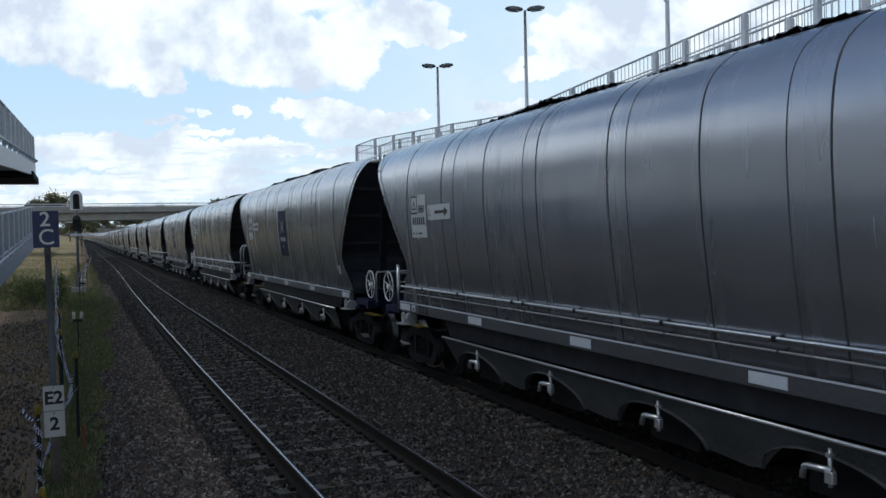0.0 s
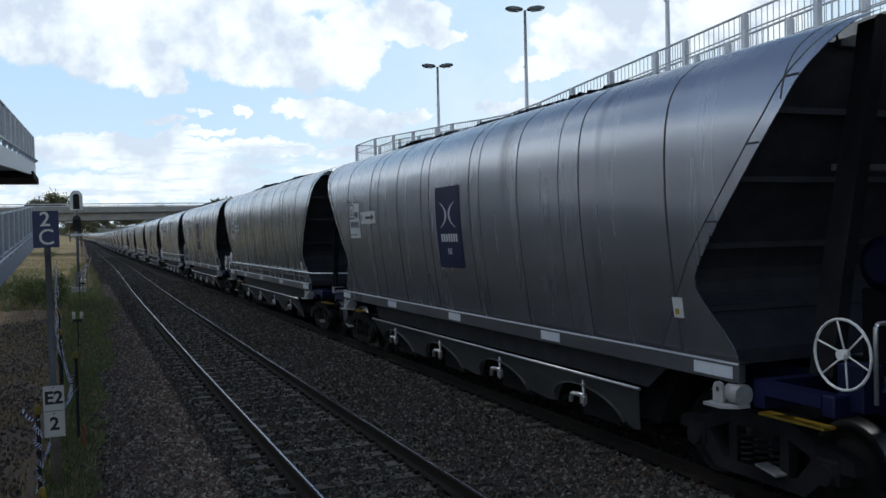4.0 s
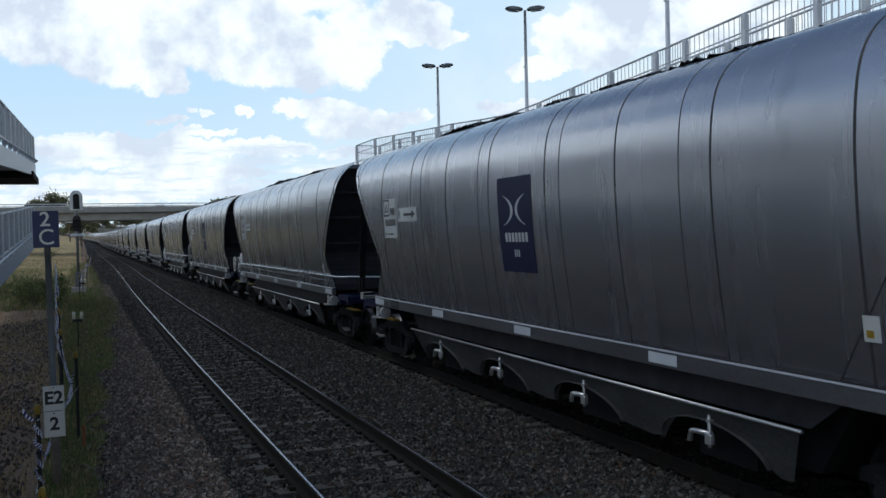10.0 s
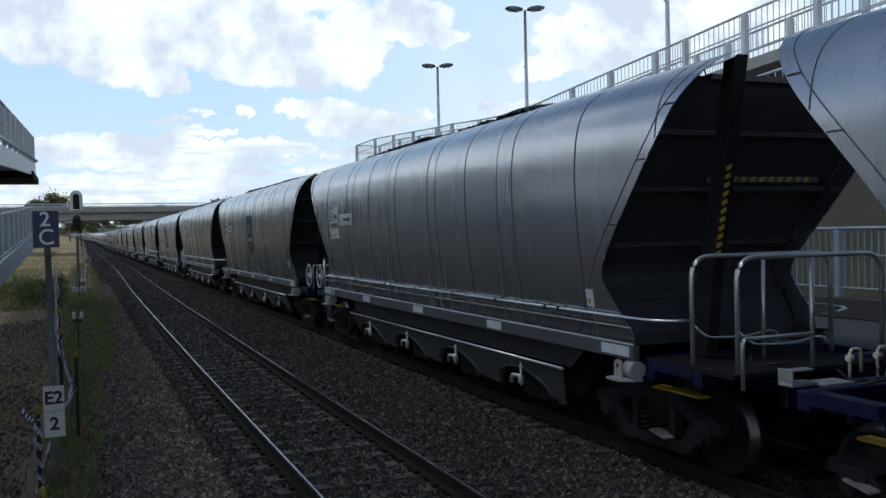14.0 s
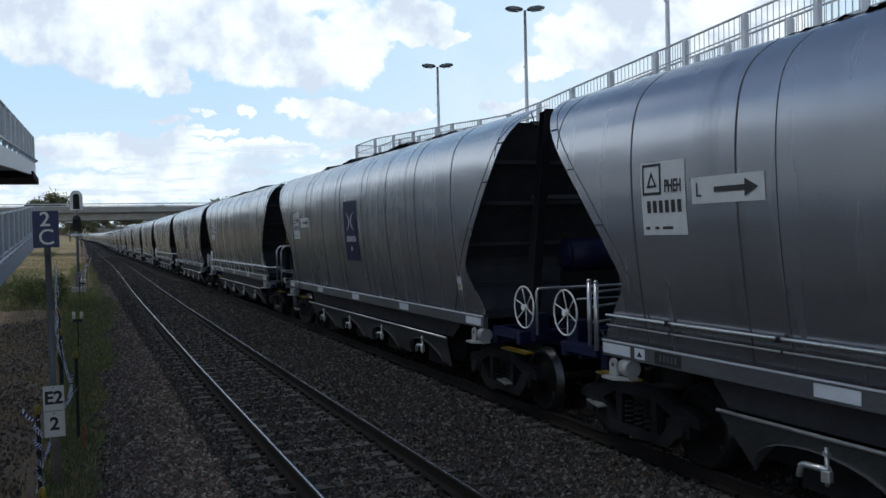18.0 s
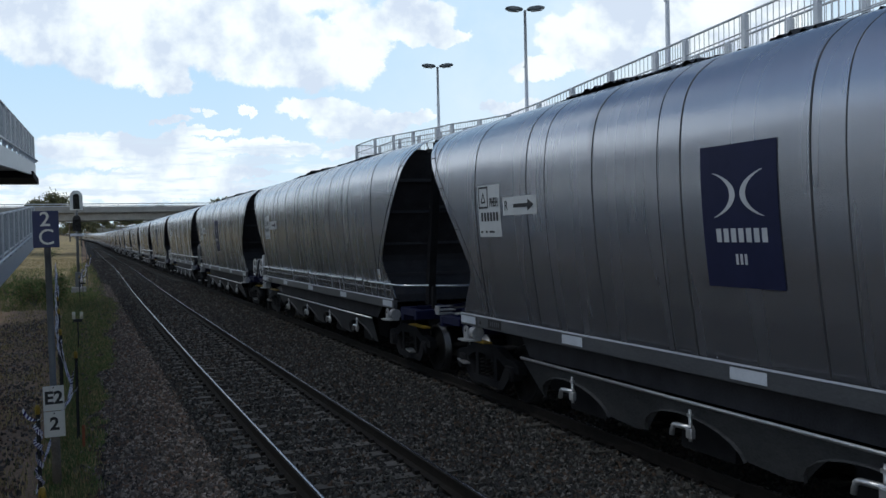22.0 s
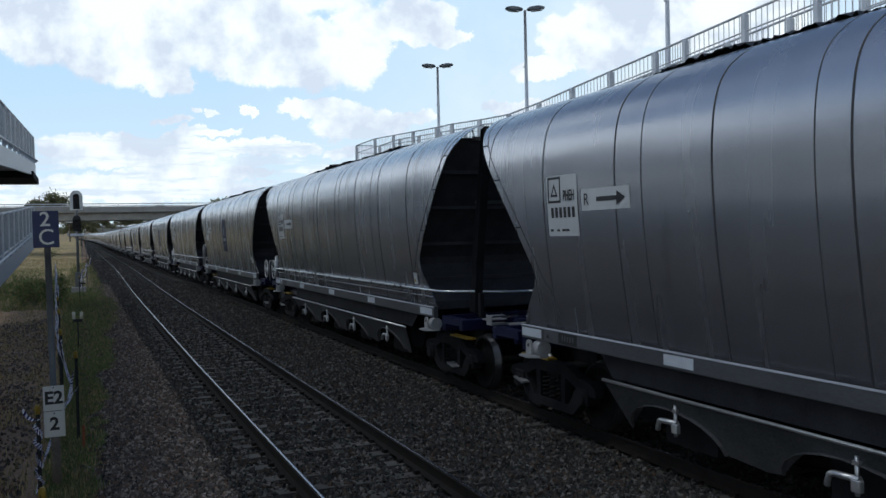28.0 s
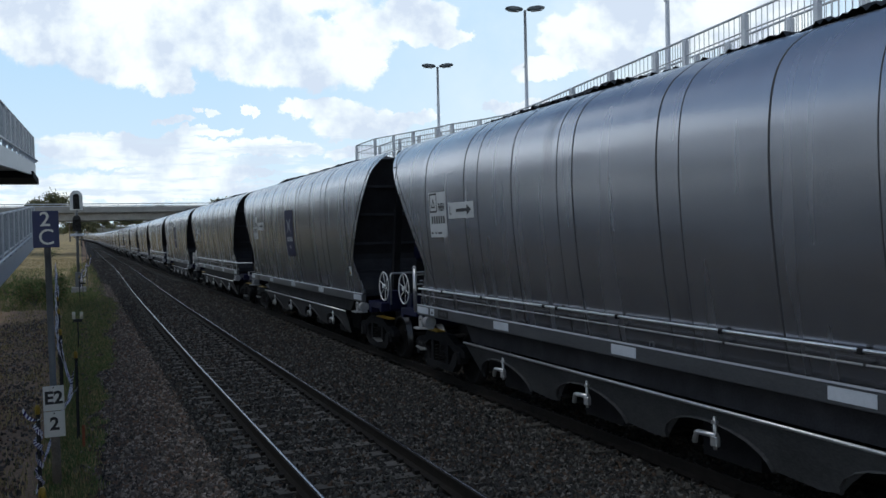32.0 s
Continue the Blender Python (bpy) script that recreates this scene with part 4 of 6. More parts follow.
            part("mark_arc", bm, LOGO_INK, lg)
            bm = bmesh.new()
        for i in range(7):
            side_patch(bm, 7.72 + i * 0.103 - HALF, 7.79 + i * 0.103 - HALF, 2.55, 2.68, 0.013, n=1)
        for i in range(3):
            side_patch(bm, 8.01 + i * 0.06 - HALF, 8.045 + i * 0.06 - HALF, 2.34, 2.44, 0.013, n=1)
        tagged(part("name_marking", bm, LOGO_INK, lg), kind="stuff")
    return wagon


# play in the couplings: how far single wagons hang back
SLACK = {4: -0.06, 9: 0.06, 12: -0.07, 13: 0.13, 14: 0.06, 18: 0.08}


def along(n, t):
    """Where the middle of wagon n stands on the line."""
    return 18.89 + PITCH * n + SLACK.get(n, 0.0) - 11.953 * t + 0.00124 * t * t + HALF


def wagon_pose(y):
    x0, x1 = train_x(y - 6.8), train_x(y + 6.8)
    z0, z1 = rise(y - 6.8), rise(y + 6.8)
    return pose((x0 + x1) / 2, y, (z0 + z1) / 2, math.degrees(math.atan2(z1 - z0, 13.6)), 0, -math.degrees(math.atan2(x1 - x0, 13.6)))


LABEL_LOGO = "silver coal hopper wagon with navy logo panel, heaped with coal"
LABEL_RAIL = "silver coal hopper wagon with long safety rail, heaped with coal"
FIRST, NEAR_LAST, LAST = -2, 24, 56
SORTS = [(False, "wheel", "plain", True, 0, LABEL_LOGO), (True, "hoop", "post", False, 1, LABEL_RAIL),
         (False, "wheel", "plain", True, 2, LABEL_LOGO), (True, "pipe", "post", False, 3, LABEL_RAIL)]
KINDS = [coal_wagon(*s) for s in SORTS]
FAR_KINDS = [coal_wagon(*s, far=True) for s in SORTS]
TRAIN = {}
for n in range(FIRST, LAST + 1):
    k = n % 4
    kinds, own = (KINDS, k) if n <= NEAR_LAST else (FAR_KINDS, 28 + k)
    TRAIN[n] = kinds[k] if n == own else copy_thing(kinds[k], Matrix())
    TRAIN[n].matrix_basis = wagon_pose(along(n, 0))


# ---------------------------------------------------------------- sky backdrop with drifting clouds
def cloud_material():
    """Glowing sky: blue with cumulus banks laid out on the sheet's own axes (1 unit = 100 across)."""
    m = bpy.data.materials.new("cloudy_sky")
    m.use_nodes = True
    t = m.node_tree
    t.nodes.clear()
    out = put(t, "OutputMaterial")
    em = put(t, "Emission")
    co = put(t, "TexCoord")
    sc = put(t, "Mapping", Scale=(1 / 189.87, 1 / 189.87, 1))
    t.links.new(co.outputs["Object"], sc.inputs["Vector"])
    warp = put(t, "TexNoise", Scale=2.0, Detail=8.0, Roughness=0.64)
    t.links.new(sc.outputs["Vector"], warp.inputs["Vector"])
    sub = t.nodes.new("ShaderNodeVectorMath")
    sub.operation = "SUBTRACT"
    sub.inputs[1].default_value = (0.5, 0.5, 0.5)
    t.links.new(warp.outputs["Color"], sub.inputs[0])
    amp = t.nodes.new("ShaderNodeVectorMath")
    amp.operation = "MULTIPLY"
    amp.inputs[1].default_value = (0.9, 0.62, 0)
    t.links.new(sub.outputs[0], amp.inputs[0])
    pos = t.nodes.new("ShaderNodeVectorMath")
    pos.operation = "ADD"
    t.links.new(sc.outputs["Vector"], pos.inputs[0])
    t.links.new(amp.outputs[0], pos.inputs[1])
    # cloud banks: centre across, centre up, half width, half height
    banks = [(-6.9, 4.0, 1.5, 0.75), (-5.7, 3.6, 1.2, 0.72), (-5.05, 3.08, 0.5, 0.33), (-4.4, 3.8, 1.1, 0.58), (-3.3, 3.6, 1.0, 0.72), (-2.4, 3.45, 1.15, 0.60),
             (-1.6, 3.6, 0.55, 0.75), (-0.6, 4.0, 0.75, 0.42), (-0.05, 3.75, 0.4, 0.2), (-5.0, 4.5, 3.5, 0.45), (-2.35, 2.50, 0.72, 0.19), (-1.6, 2.2, 0.85, 0.24),
             (-0.75, 2.35, 0.6, 0.11), (-4.5, 2.5, 0.13, 0.06), (-4.2, 2.45, 0.14, 0.09), (-3.66, 2.47, 0.13, 0.09), (-3.48, 2.40, 0.10, 0.08), (-4.95, 2.27, 0.38, 0.08), (-4.4, 2.08, 0.6, 0.10),
             (-6.3, 1.75, 1.0, 0.30), (-5.2, 1.7, 1.1, 0.32), (-3.4, 1.82, 1.2, 0.16), (-4.2, 1.35, 1.1, 0.12), (-5.6, 1.1, 1.9, 0.28), (-1.75, 1.72, 0.4, 0.12),
             (2.5, 3.75, 0.9, 0.6), (3.6, 4.1, 1.0, 0.5), (1.6, 3.2, 0.5, 0.22), (1.2, 2.5, 0.6, 0.15), (4.9, 4.1, 1.4, 0.6)]
    total = None
    for x, y, w, h in banks:
        mp = put(t, "Mapping", Location=(-x / w, -y / h, 0), Scale=(1 / w, 1 / h, 0))
        t.links.new(pos.outputs[0], mp.inputs["Vector"])
        ln = t.nodes.new("ShaderNodeVectorMath")
        ln.operation = "LENGTH"
        t.links.new(mp.outputs["Vector"], ln.inputs[0])
        if total is None:
            total = ln.outputs["Value"]
        else:
            mn = t.nodes.new("ShaderNodeMath")
            mn.operation = "SMOOTH_MIN"
            mn.inputs[2].default_value = 0.25
            t.links.new(total, mn.inputs[0])
            t.links.new(ln.outputs["Value"], mn.inputs[1])
            total = mn.outputs[0]
    cover = put(t, "MapRange")
    cover.interpolation_type = "SMOOTHSTEP"
    for key, v in (("From Min", 1.12), ("From Max", 0.93), ("To Min", 0.0), ("To Max", 1.0)):
        cover.inputs[key].default_value = v
    t.links.new(total, cover.inputs["Value"])
    # thin veil and the blue that pales towards the horizon
    sep = put(t, "SeparateXYZ")
    t.links.new(sc.outputs["Vector"], sep.inputs["Vector"])
    blue = put(t, "ValToRGB")
    e = blue.color_ramp.elements
    e[0].position, e[1].position = 0.0, 1.0
    e[0].color, e[1].color = (0.76, 0.87, 0.97, 1), (0.47, 0.69, 0.95, 1)
    up = put(t, "MapRange")
    up.inputs["From Min"].default_value, up.inputs["From Max"].default_value = 0.5, 4.6
    t.links.new(sep.outputs["Y"], up.inputs["Value"])
    t.links.new(up.outputs["Result"], blue.inputs["Fac"])
    veil_n = put(t, "TexNoise", Scale=0.55, Detail=5.0, Roughness=0.6)
    t.links.new(sc.outputs["Vector"], veil_n.inputs["Vector"])
    side = put(t, "MapRange")
    for key, v in (("From Min", -4.0), ("From Max", 3.0), ("To Min", 0.05), ("To Max", 1.15)):
        side.inputs[key].default_value = v
    t.links.new(sep.outputs["X"], side.inputs["Value"])
    veil = t.nodes.new("ShaderNodeMath")
    veil.operation = "MULTIPLY"
    t.links.new(veil_n.outputs["Fac"], veil.inputs[0])
    t.links.new(side.outputs["Result"], veil.inputs[1])
    mixv = put(t, "Mix")
    mixv.data_type = "RGBA"
    mixv.inputs["B"].default_value = (0.97, 0.985, 1.0, 1)
    t.links.new(veil.outputs[0], mixv.inputs["Factor"])
    t.links.new(blue.outputs["Color"], mixv.inputs["A"])
    # cloud shade: grey-lilac bellies
    shade_n = put(t, "TexNoise", Scale=0.75, Detail=6.0, Roughness=0.55)
    t.links.new(sc.outputs["Vector"], shade_n.inputs["Vector"])
    shade = put(t, "ValToRGB")
    e = shade.color_ramp.elements
    e[0].position, e[1].position = 0.41, 0.55
    e[0].color, e[1].color = (0.73, 0.77, 0.89, 1), (1.06, 1.06, 1.06, 1)
    t.links.new(shade_n.outputs["Fac"], shade.inputs["Fac"])
    st_map = put(t, "Mapping", Scale=(0.45, 3.2, 1))
    t.links.new(sc.outputs["Vector"], st_map.inputs["Vector"])
    st = put(t, "TexNoise", Scale=1.3, Detail=5.0, Roughness=0.55)
    t.links.new(st_map.outputs["Vector"], st.inputs["Vector"])
    st_cut = put(t, "MapRange")
    for key, v in (("From Min", 0.45), ("From Max", 0.54), ("To Min", 0.0), ("To Max", 1.0)):
        st_cut.inputs[key].default_value = v
    t.links.new(st.outputs["Fac"], st_cut.inputs["Value"])
    st_low = put(t, "MapRange")
    for key, v in (("From Min", 1.9), ("From Max", 1.4), ("To Min", 0.0), ("To Max", 1.0)):
        st_low.inputs[key].default_value = v
    t.links.new(sep.outputs["Y"], st_low.inputs["Value"])
    st_on = t.nodes.new("ShaderNodeMath")
    st_on.operation = "MULTIPLY"
    t.links.new(st_cut.outputs["Result"], st_on.inputs[0])
    t.links.new(st_low.outputs["Result"], st_on.inputs[1])
    both = t.nodes.new("ShaderNodeMath")
    both.operation = "MAXIMUM"
    t.links.new(st_on.outputs[0], both.inputs[0])
    t.links.new(cover.outputs["Result"], both.inputs[1])
    mixc = put(t, "Mix")
    mixc.data_type = "RGBA"
    t.links.new(both.outputs[0], mixc.inputs["Factor"])
    t.links.new(mixv.outputs["Result"], mixc.inputs["A"])
    # the low banks lie in long grey-bellied layers
    lay_map = put(t, "Mapping", Location=(3.0, 7.0, 0), Scale=(0.5, 3.4, 1))
    t.links.new(sc.outputs["Vector"], lay_map.inputs["Vector"])
    lay = put(t, "TexNoise", Scale=1.5, Detail=5.0, Roughness=0.6)
    t.links.new(lay_map.outputs["Vector"], lay.inputs["Vector"])
    lay_cut = put(t, "MapRange")
    for key, v in (("From Min", 0.50), ("From Max", 0.64), ("To Min", 0.0), ("To Max", 0.85)):
        lay_cut.inputs[key].default_value = v
    t.links.new(lay.outputs["Fac"], lay_cut.inputs["Value"])
    lay_low = put(t, "MapRange")
    for key, v in (("From Min", 2.5), ("From Max", 1.9), ("To Min", 0.0), ("To Max", 1.0)):
        lay_low.inputs[key].default_value = v
    t.links.new(sep.outputs["Y"], lay_low.inputs["Value"])
    lay_on = t.nodes.new("ShaderNodeMath")
    lay_on.operation = "MULTIPLY"
    t.links.new(lay_cut.outputs["Result"], lay_on.inputs[0])
    t.links.new(lay_low.outputs["Result"], lay_on.inputs[1])
    belly = put(t, "Mix")
    belly.data_type = "RGBA"
    belly.inputs["B"].default_value = (0.74, 0.80, 0.91, 1)
    t.links.new(lay_on.outputs[0], belly.inputs["Factor"])
    t.links.new(shade.outputs["Color"], belly.inputs["A"])
    t.links.new(belly.outputs["Result"], mixc.inputs["B"])
    t.links.new(mixc.outputs["Result"], em.inputs["Color"])
    em.inputs["Strength"].default_value = 1.0
    t.links.new(em.outputs[0], out.inputs["Surface"])
    return m


def sky_pose(shift):
    """The backdrop stands 3 km off, square to the line of sight; shift is its drift in metres."""
    m = look(EYE, AIM, -1.3)
    return m @ Matrix.Translation((shift, 0, -3000))


bm = bmesh.new()
SKY_HALF = 3000 * math.tan(radians(26.4)) * 1.25
vs = [bm.verts.new(p) for p in ((-SKY_HALF, -120, 0), (SKY_HALF, -120, 0), (SKY_HALF, SKY_HALF * 0.75, 0), (-SKY_HALF, SKY_HALF * 0.75, 0))]
bm.faces.new(vs)
SKY = tagged(new("backdrop", mesh_of("backdrop", bm, cloud_material())), "blue sky with bright white cumulus clouds", "sky", kind="structure")
SKY.matrix_basis = sky_pose(0)


# ---------------------------------------------------------------- far road bridge
def road_bridge():
    b = tagged(empty("road_bridge", pose(0, 172, 0)), "grey concrete road bridge across the railway", "bridge")
    part("girder", cube(-70, 60, -4.5, 4.5, 6.25, 7.6, 0.05), CONCRETE, b, "shaded concrete girder")
    part("deck_edge", cube(-72, 62, -5.6, 5.6, 7.6, 8.45, 0.04), CONCRETE, b)
    for y in (-5.3, 5.1):
        part("parapet", cube(-72, 62, y, y + 0.2, 8.45, 8.62), CONCRETE, b)
        rail = bmesh.new()
        tube(rail, [(-72, y + 0.1, 9.12), (62, y + 0.1, 9.12)], 0.09, 6)
        part("top_rail", rail, GALV, b)
        posts = bmesh.new()
        for i in range(45):
            box(posts, -71.9 + i * 3, -71.8 + i * 3, y + 0.05, y + 0.15, 8.62, 9.1)
        part("rail_posts", posts, GALV, b)
    for x in (-12, 17):
        part("pier", cube(x, x + 1.2, -4.2, 4.2, -0.6, 6.2, 0.05), CONCRETE, b)
    for x0, x1, s in ((-80, -24, 1), (30, 80, -1)):
        bm = bmesh.new()
        out = [(x0, -1), (x1 + 8 if s > 0 else x1, -1), (x1, 6.1), (x0, 6.1)] if s > 0 else [(x0 - 8, -1), (x1, -1), (x1, 6.1), (x0, 6.1)]
        prism(bm, out, 1, -9, 9)
        part("abutment", fixed(bm), SUNNY_STRAW, b, "straw-covered abutment slope")
    return b


road_bridge()


# ---------------------------------------------------------------- ramps and fences
def picket_fence(name, label, posts, height, material, post_w=0.10, pickets=9, mid=True, base=0.0, pick_w=0.018, joined=False):
    """posts: points at deck level; a fence of posts, rails and pickets between them."""
    o = posts[0]
    f = tagged(empty(name, pose(*o)), label, "fence")
    P = [Vector(p) - Vector(o) for p in posts]
    for p in P:
        part("post", cube(p.x - post_w / 2, p.x + post_w / 2, p.y - post_w / 2, p.y + post_w / 2, p.z - 0.1, p.z + height - 0.03, 0.008), material, f)
    rails = [height, height * 0.16 + base] + ([height * 0.62] if mid else [])
    for a, b in zip(P, P[1:]):
        for h in rails:
            bm = bmesh.new()
            up = Vector((0, 0, h))
            tube(bm, [a + up, b + up], 0.035 if h == height else 0.022, 6)
            part("rail", bm, material, f)
        w, lo = pick_w / 2, height * 0.16 + base
        me = mesh_of("picket", cube(-w, w, -w, w, lo, height - 0.02), material)
        if joined:
            bm = bmesh.new()
        for i in range(1, pickets + 1):
            q = a.lerp(b, i / (pickets + 1))
            if joined:
                box(bm, q.x - w, q.x + w, q.y - w, q.y + w, q.z + lo, q.z + height - 0.02)
            else:
                part("picket", me, None, f, at=Matrix.Translation(q))
        if joined:
            tagged(part("picket_panel", bm, material, f), kind="stuff")
    return f


def ramp_deck(name, label, pts, x0, x1, thick, material, drop=0.0):
    """A sloped slab under a list of (y, z) points."""
    bm = bmesh.new()
    out = list(pts) + [(y, z - thick) for y, z in reversed(pts)]
    prism(bm, out, 0, x0, x1)
    ob = new(name, mesh_of(name, fixed(bm), material))
    return tagged(ob, label, "ramp")


# the raised walkway on the far side of the train
FX = 17.0
FENCE_TOP = [(56.8, 8.60), (52.8, 8.62), (49.3, 8.44), (46.0, 8.28), (42.5, 8.10), (40.5, 8.03), (37.2, 7.82), (34.2, 7.68), (31.5, 7.78), (28.9, 7.95),
             (26.3, 8.11), (23.7, 8.26), (22.2, 8.35), (19.6, 8.52), (17.0, 8.66), (14.4, 8.80), (11.8, 8.94)]
FH = 1.30
picket_fence("walkway_fence", "galvanised picket fence along the raised walkway", [(FX, y, z - FH) for y, z in FENCE_TOP], FH, GALV, 0.16, 11)
picket_fence("walkway_fence", "galvanised picket fence across the walkway end", [(FX, 56.9, 7.30), (FX + 1.6, 56.9, 7.30)], FH, GALV, 0.12, 8)
picket_fence("walkway_fence", "galvanised picket fence behind the raised walkway", [(FX + 1.6, y, z - FH) for y, z in FENCE_TOP], FH, GALV, 0.16, 11, joined=True)
ramp_deck("walkway_ramp", "grey concrete raised walkway ramp", [(y, z - FH - 0.02) for y, z in FENCE_TOP], FX - 0.15, FX + 1.7, 0.30, CONCRETE)
picket_fence("walkway_fence", "galvanised picket fence along the lower ramp", [(FX - 0.9, y, 6.95 - (y - 10) * 0.055 - FH) for y in (33, 30, 27, 24, 21, 18, 15, 12)], FH, GALV, 0.12, 11)
ramp_deck("lower_ramp", "grey concrete lower ramp", [(y, 6.95 - (y - 10) * 0.055 - FH - 0.02) for y in (34, 11)], FX - 1.0, FX + 0.8, 0.30, CONCRETE)
for y in (55, 44, 33, 22, 12.5):
    tagged(new("walkway_pier", mesh_of("walkway_pier", cube(FX + 0.8, FX + 1.5, y - 0.35, y + 0.35, 2.5, 6.4, 0.04), CONCRETE)), "square concrete pier under the walkway", "pier", "walkway piers")


def street_lamp(y, z_foot, z_top):
    lamp = tagged(empty("street_lamp", pose(FX + 0.4, y, z_foot)), "twin-head galvanised lamp post beside the walkway", "street lamp", "walkway lamps")
    h = z_top - z_foot
    bm = bmesh.new()
    tube(bm, [(0, 0, 0), (0, 0, h * 0.55), (0, 0, h)], [0.085, 0.07, 0.055], 10)
    part("pole", bm, GALV, lamp)
    part("base_plate", cube(-0.2, 0.2, -0.2, 0.2, 0, 0.22, 0.02), GALV, lamp)
    part("door_catch", cube(-0.11, -0.05, -0.03, 0.03, h * 0.55, h * 0.55 + 0.05), GALV, lamp)
    for s in (-1, 1):
        bm = bmesh.new()
        out = [(s * 0.06, 0.02), (s * 0.20, 0.10), (s * 0.55, 0.12), (s * 0.80, 0.05), (s * 0.84, -0.02), (s * 0.55, -0.08), (s * 0.20, -0.04)]
        prism(bm, out, 1, -0.15, 0.15)
        bmesh.ops.recalc_face_normals(bm, faces=bm.faces[:])
        bmesh.ops.bevel(bm, geom=bm.edges[:], offset=0.03, segments=1, affect="EDGES")
        head = part("lamp_head", bm, LAMPDARK, lamp, "dark grey lamp head", at=pose(0, 0, h, 0, -6 * s, -22))
        bm = bmesh.new()
        out = [(s * 0.26, -0.085), (s * 0.70, -0.085), (s * 0.70, -0.05), (s * 0.26, -0.05)]
        prism(bm, out, 1, -0.11, 0.11)
        part("lens", fixed(bm), LENS, head, "pale lens")
    return lamp


street_lamp(43.2, 6.9, 11.33)
street_lamp(33.3, 6.6, 11.90)
street_lamp(23.6, 7.0, 12.20)

# the station platform behind the train
tagged(new("platform", mesh_of("platform", cube(9.05, 12.62, -30, 62, -0.4, 1.05, 0.02), SHADED_CONCRETE)), "station platform, its concrete darkened for shade", kind="structure")
picket_fence("platform_fence", "grey steel picket fence along the platform", [(12.4, y, 1.38) for y in range(2, 40, 2)], 1.24, FENCEGREY, 0.12, 13)
tagged(new("platform_kerb", mesh_of("platform_kerb", cube(12.25, 12.55, 0, 42, 1.05, 1.42, 0.02), SHADED_CONCRETE)), "low concrete kerb under the platform fence, darkened for shade", kind="structure")

# the footway ramps to the left of the tracks
LX = -2.1


def left_ramp(pts, label):
    ramp_deck("footway_ramp", label, [(y, z - 0.02) for y, z in pts], LX - 2.2, LX + 0.05, 0.34, CONCRETE)
    ramp_deck("ramp_edge_beam", "grey steel edge beam of the footway ramp", [(y, z + 0.02) for y, z in pts], LX + 0.05, LX + 0.17, 0.54, FENCEGREY)
    (ya, za), (yb, zb) = pts[0], pts[-1]
    n = int(abs(yb - ya) / 2.15)
    posts = [(LX + 0.10, ya + (yb - ya) * i / n, za + (zb - za) * i / n + 0.12) for i in range(n + 1)]
    f = tagged(empty("footway_screen", pose(*posts[0])), "grey steel slatted screen along the footway ramp", "railing")
    P = [Vector(p) - Vector(posts[0]) for p in posts]
    for p in P:
        part("post", cube(p.x - 0.05, p.x + 0.05, p.y - 0.04, p.y + 0.04, p.z - 0.25, p.z + 1.17, 0.006), GALV, f)
    for a, b in zip(P, P[1:]):
        for h, r in ((1.17, 0.04), (0.06, 0.03)):
            bm = bmesh.new()
            tube(bm, [a + Vector((0, 0, h)), b + Vector((0, 0, h))], r, 6)
            part("rail", bm, GALV, f)
        bm = bmesh.new()
        for i in range(1, 20):
            q = a.lerp(b, i / 20)
            box(bm, q.x - 0.012, q.x + 0.012, q.y - 0.028, q.y + 0.028, q.z + 0.06, q.z + 1.15)
        tagged(part("slat_panel", bm, SCREEN, f), kind="stuff")
        bm = bmesh.new()
        q = a.lerp(b, 0.5)
        box(bm, q.x + 0.02, q.x + 0.16, q.y - 0.05, q.y + 0.05, q.z - 0.06, q.z + 0.05)
        part("rail_bracket", bm, FENCEGREY, f)
    bm = bmesh.new()
    tube(bm, [P[0] + Vector((0.16, 0, 0.05)), P[-1] + Vector((0.16, 0, 0.05))], 0.035, 6)
    part("kick_rail", bm, GALV, f)
    return f


# both flights are lengthened out of view to darken the wagons' reflections
left_ramp([(46.7, 6.39), (2.0, 3.98)], "upper flight of the grey footway ramp")
left_ramp([(44.9, 3.04), (2.0, 1.03)], "lower flight of the grey footway ramp")
# the landing's near-black colour stands in for shade on its underside
tagged(new("ramp_landing", mesh_of("ramp_landing", cube(LX - 4.4, LX + 0.25, 42.6, 47.8, 5.50, 5.80, 0.02), DARKSTEEL)), "ramp landing, near-black for the shade underneath", "landing")
for y, z in ((28.0, 5.0), (16.0, 4.35), (5.0, 3.75)):
    tagged(new("ramp_column", mesh_of("ramp_column", cube(LX - 1.3, LX - 1.0, y - 0.15, y + 0.15, -0.4, z, 0.02), FENCEGREY)), "grey steel column under the footway ramp", "column", "ramp columns")


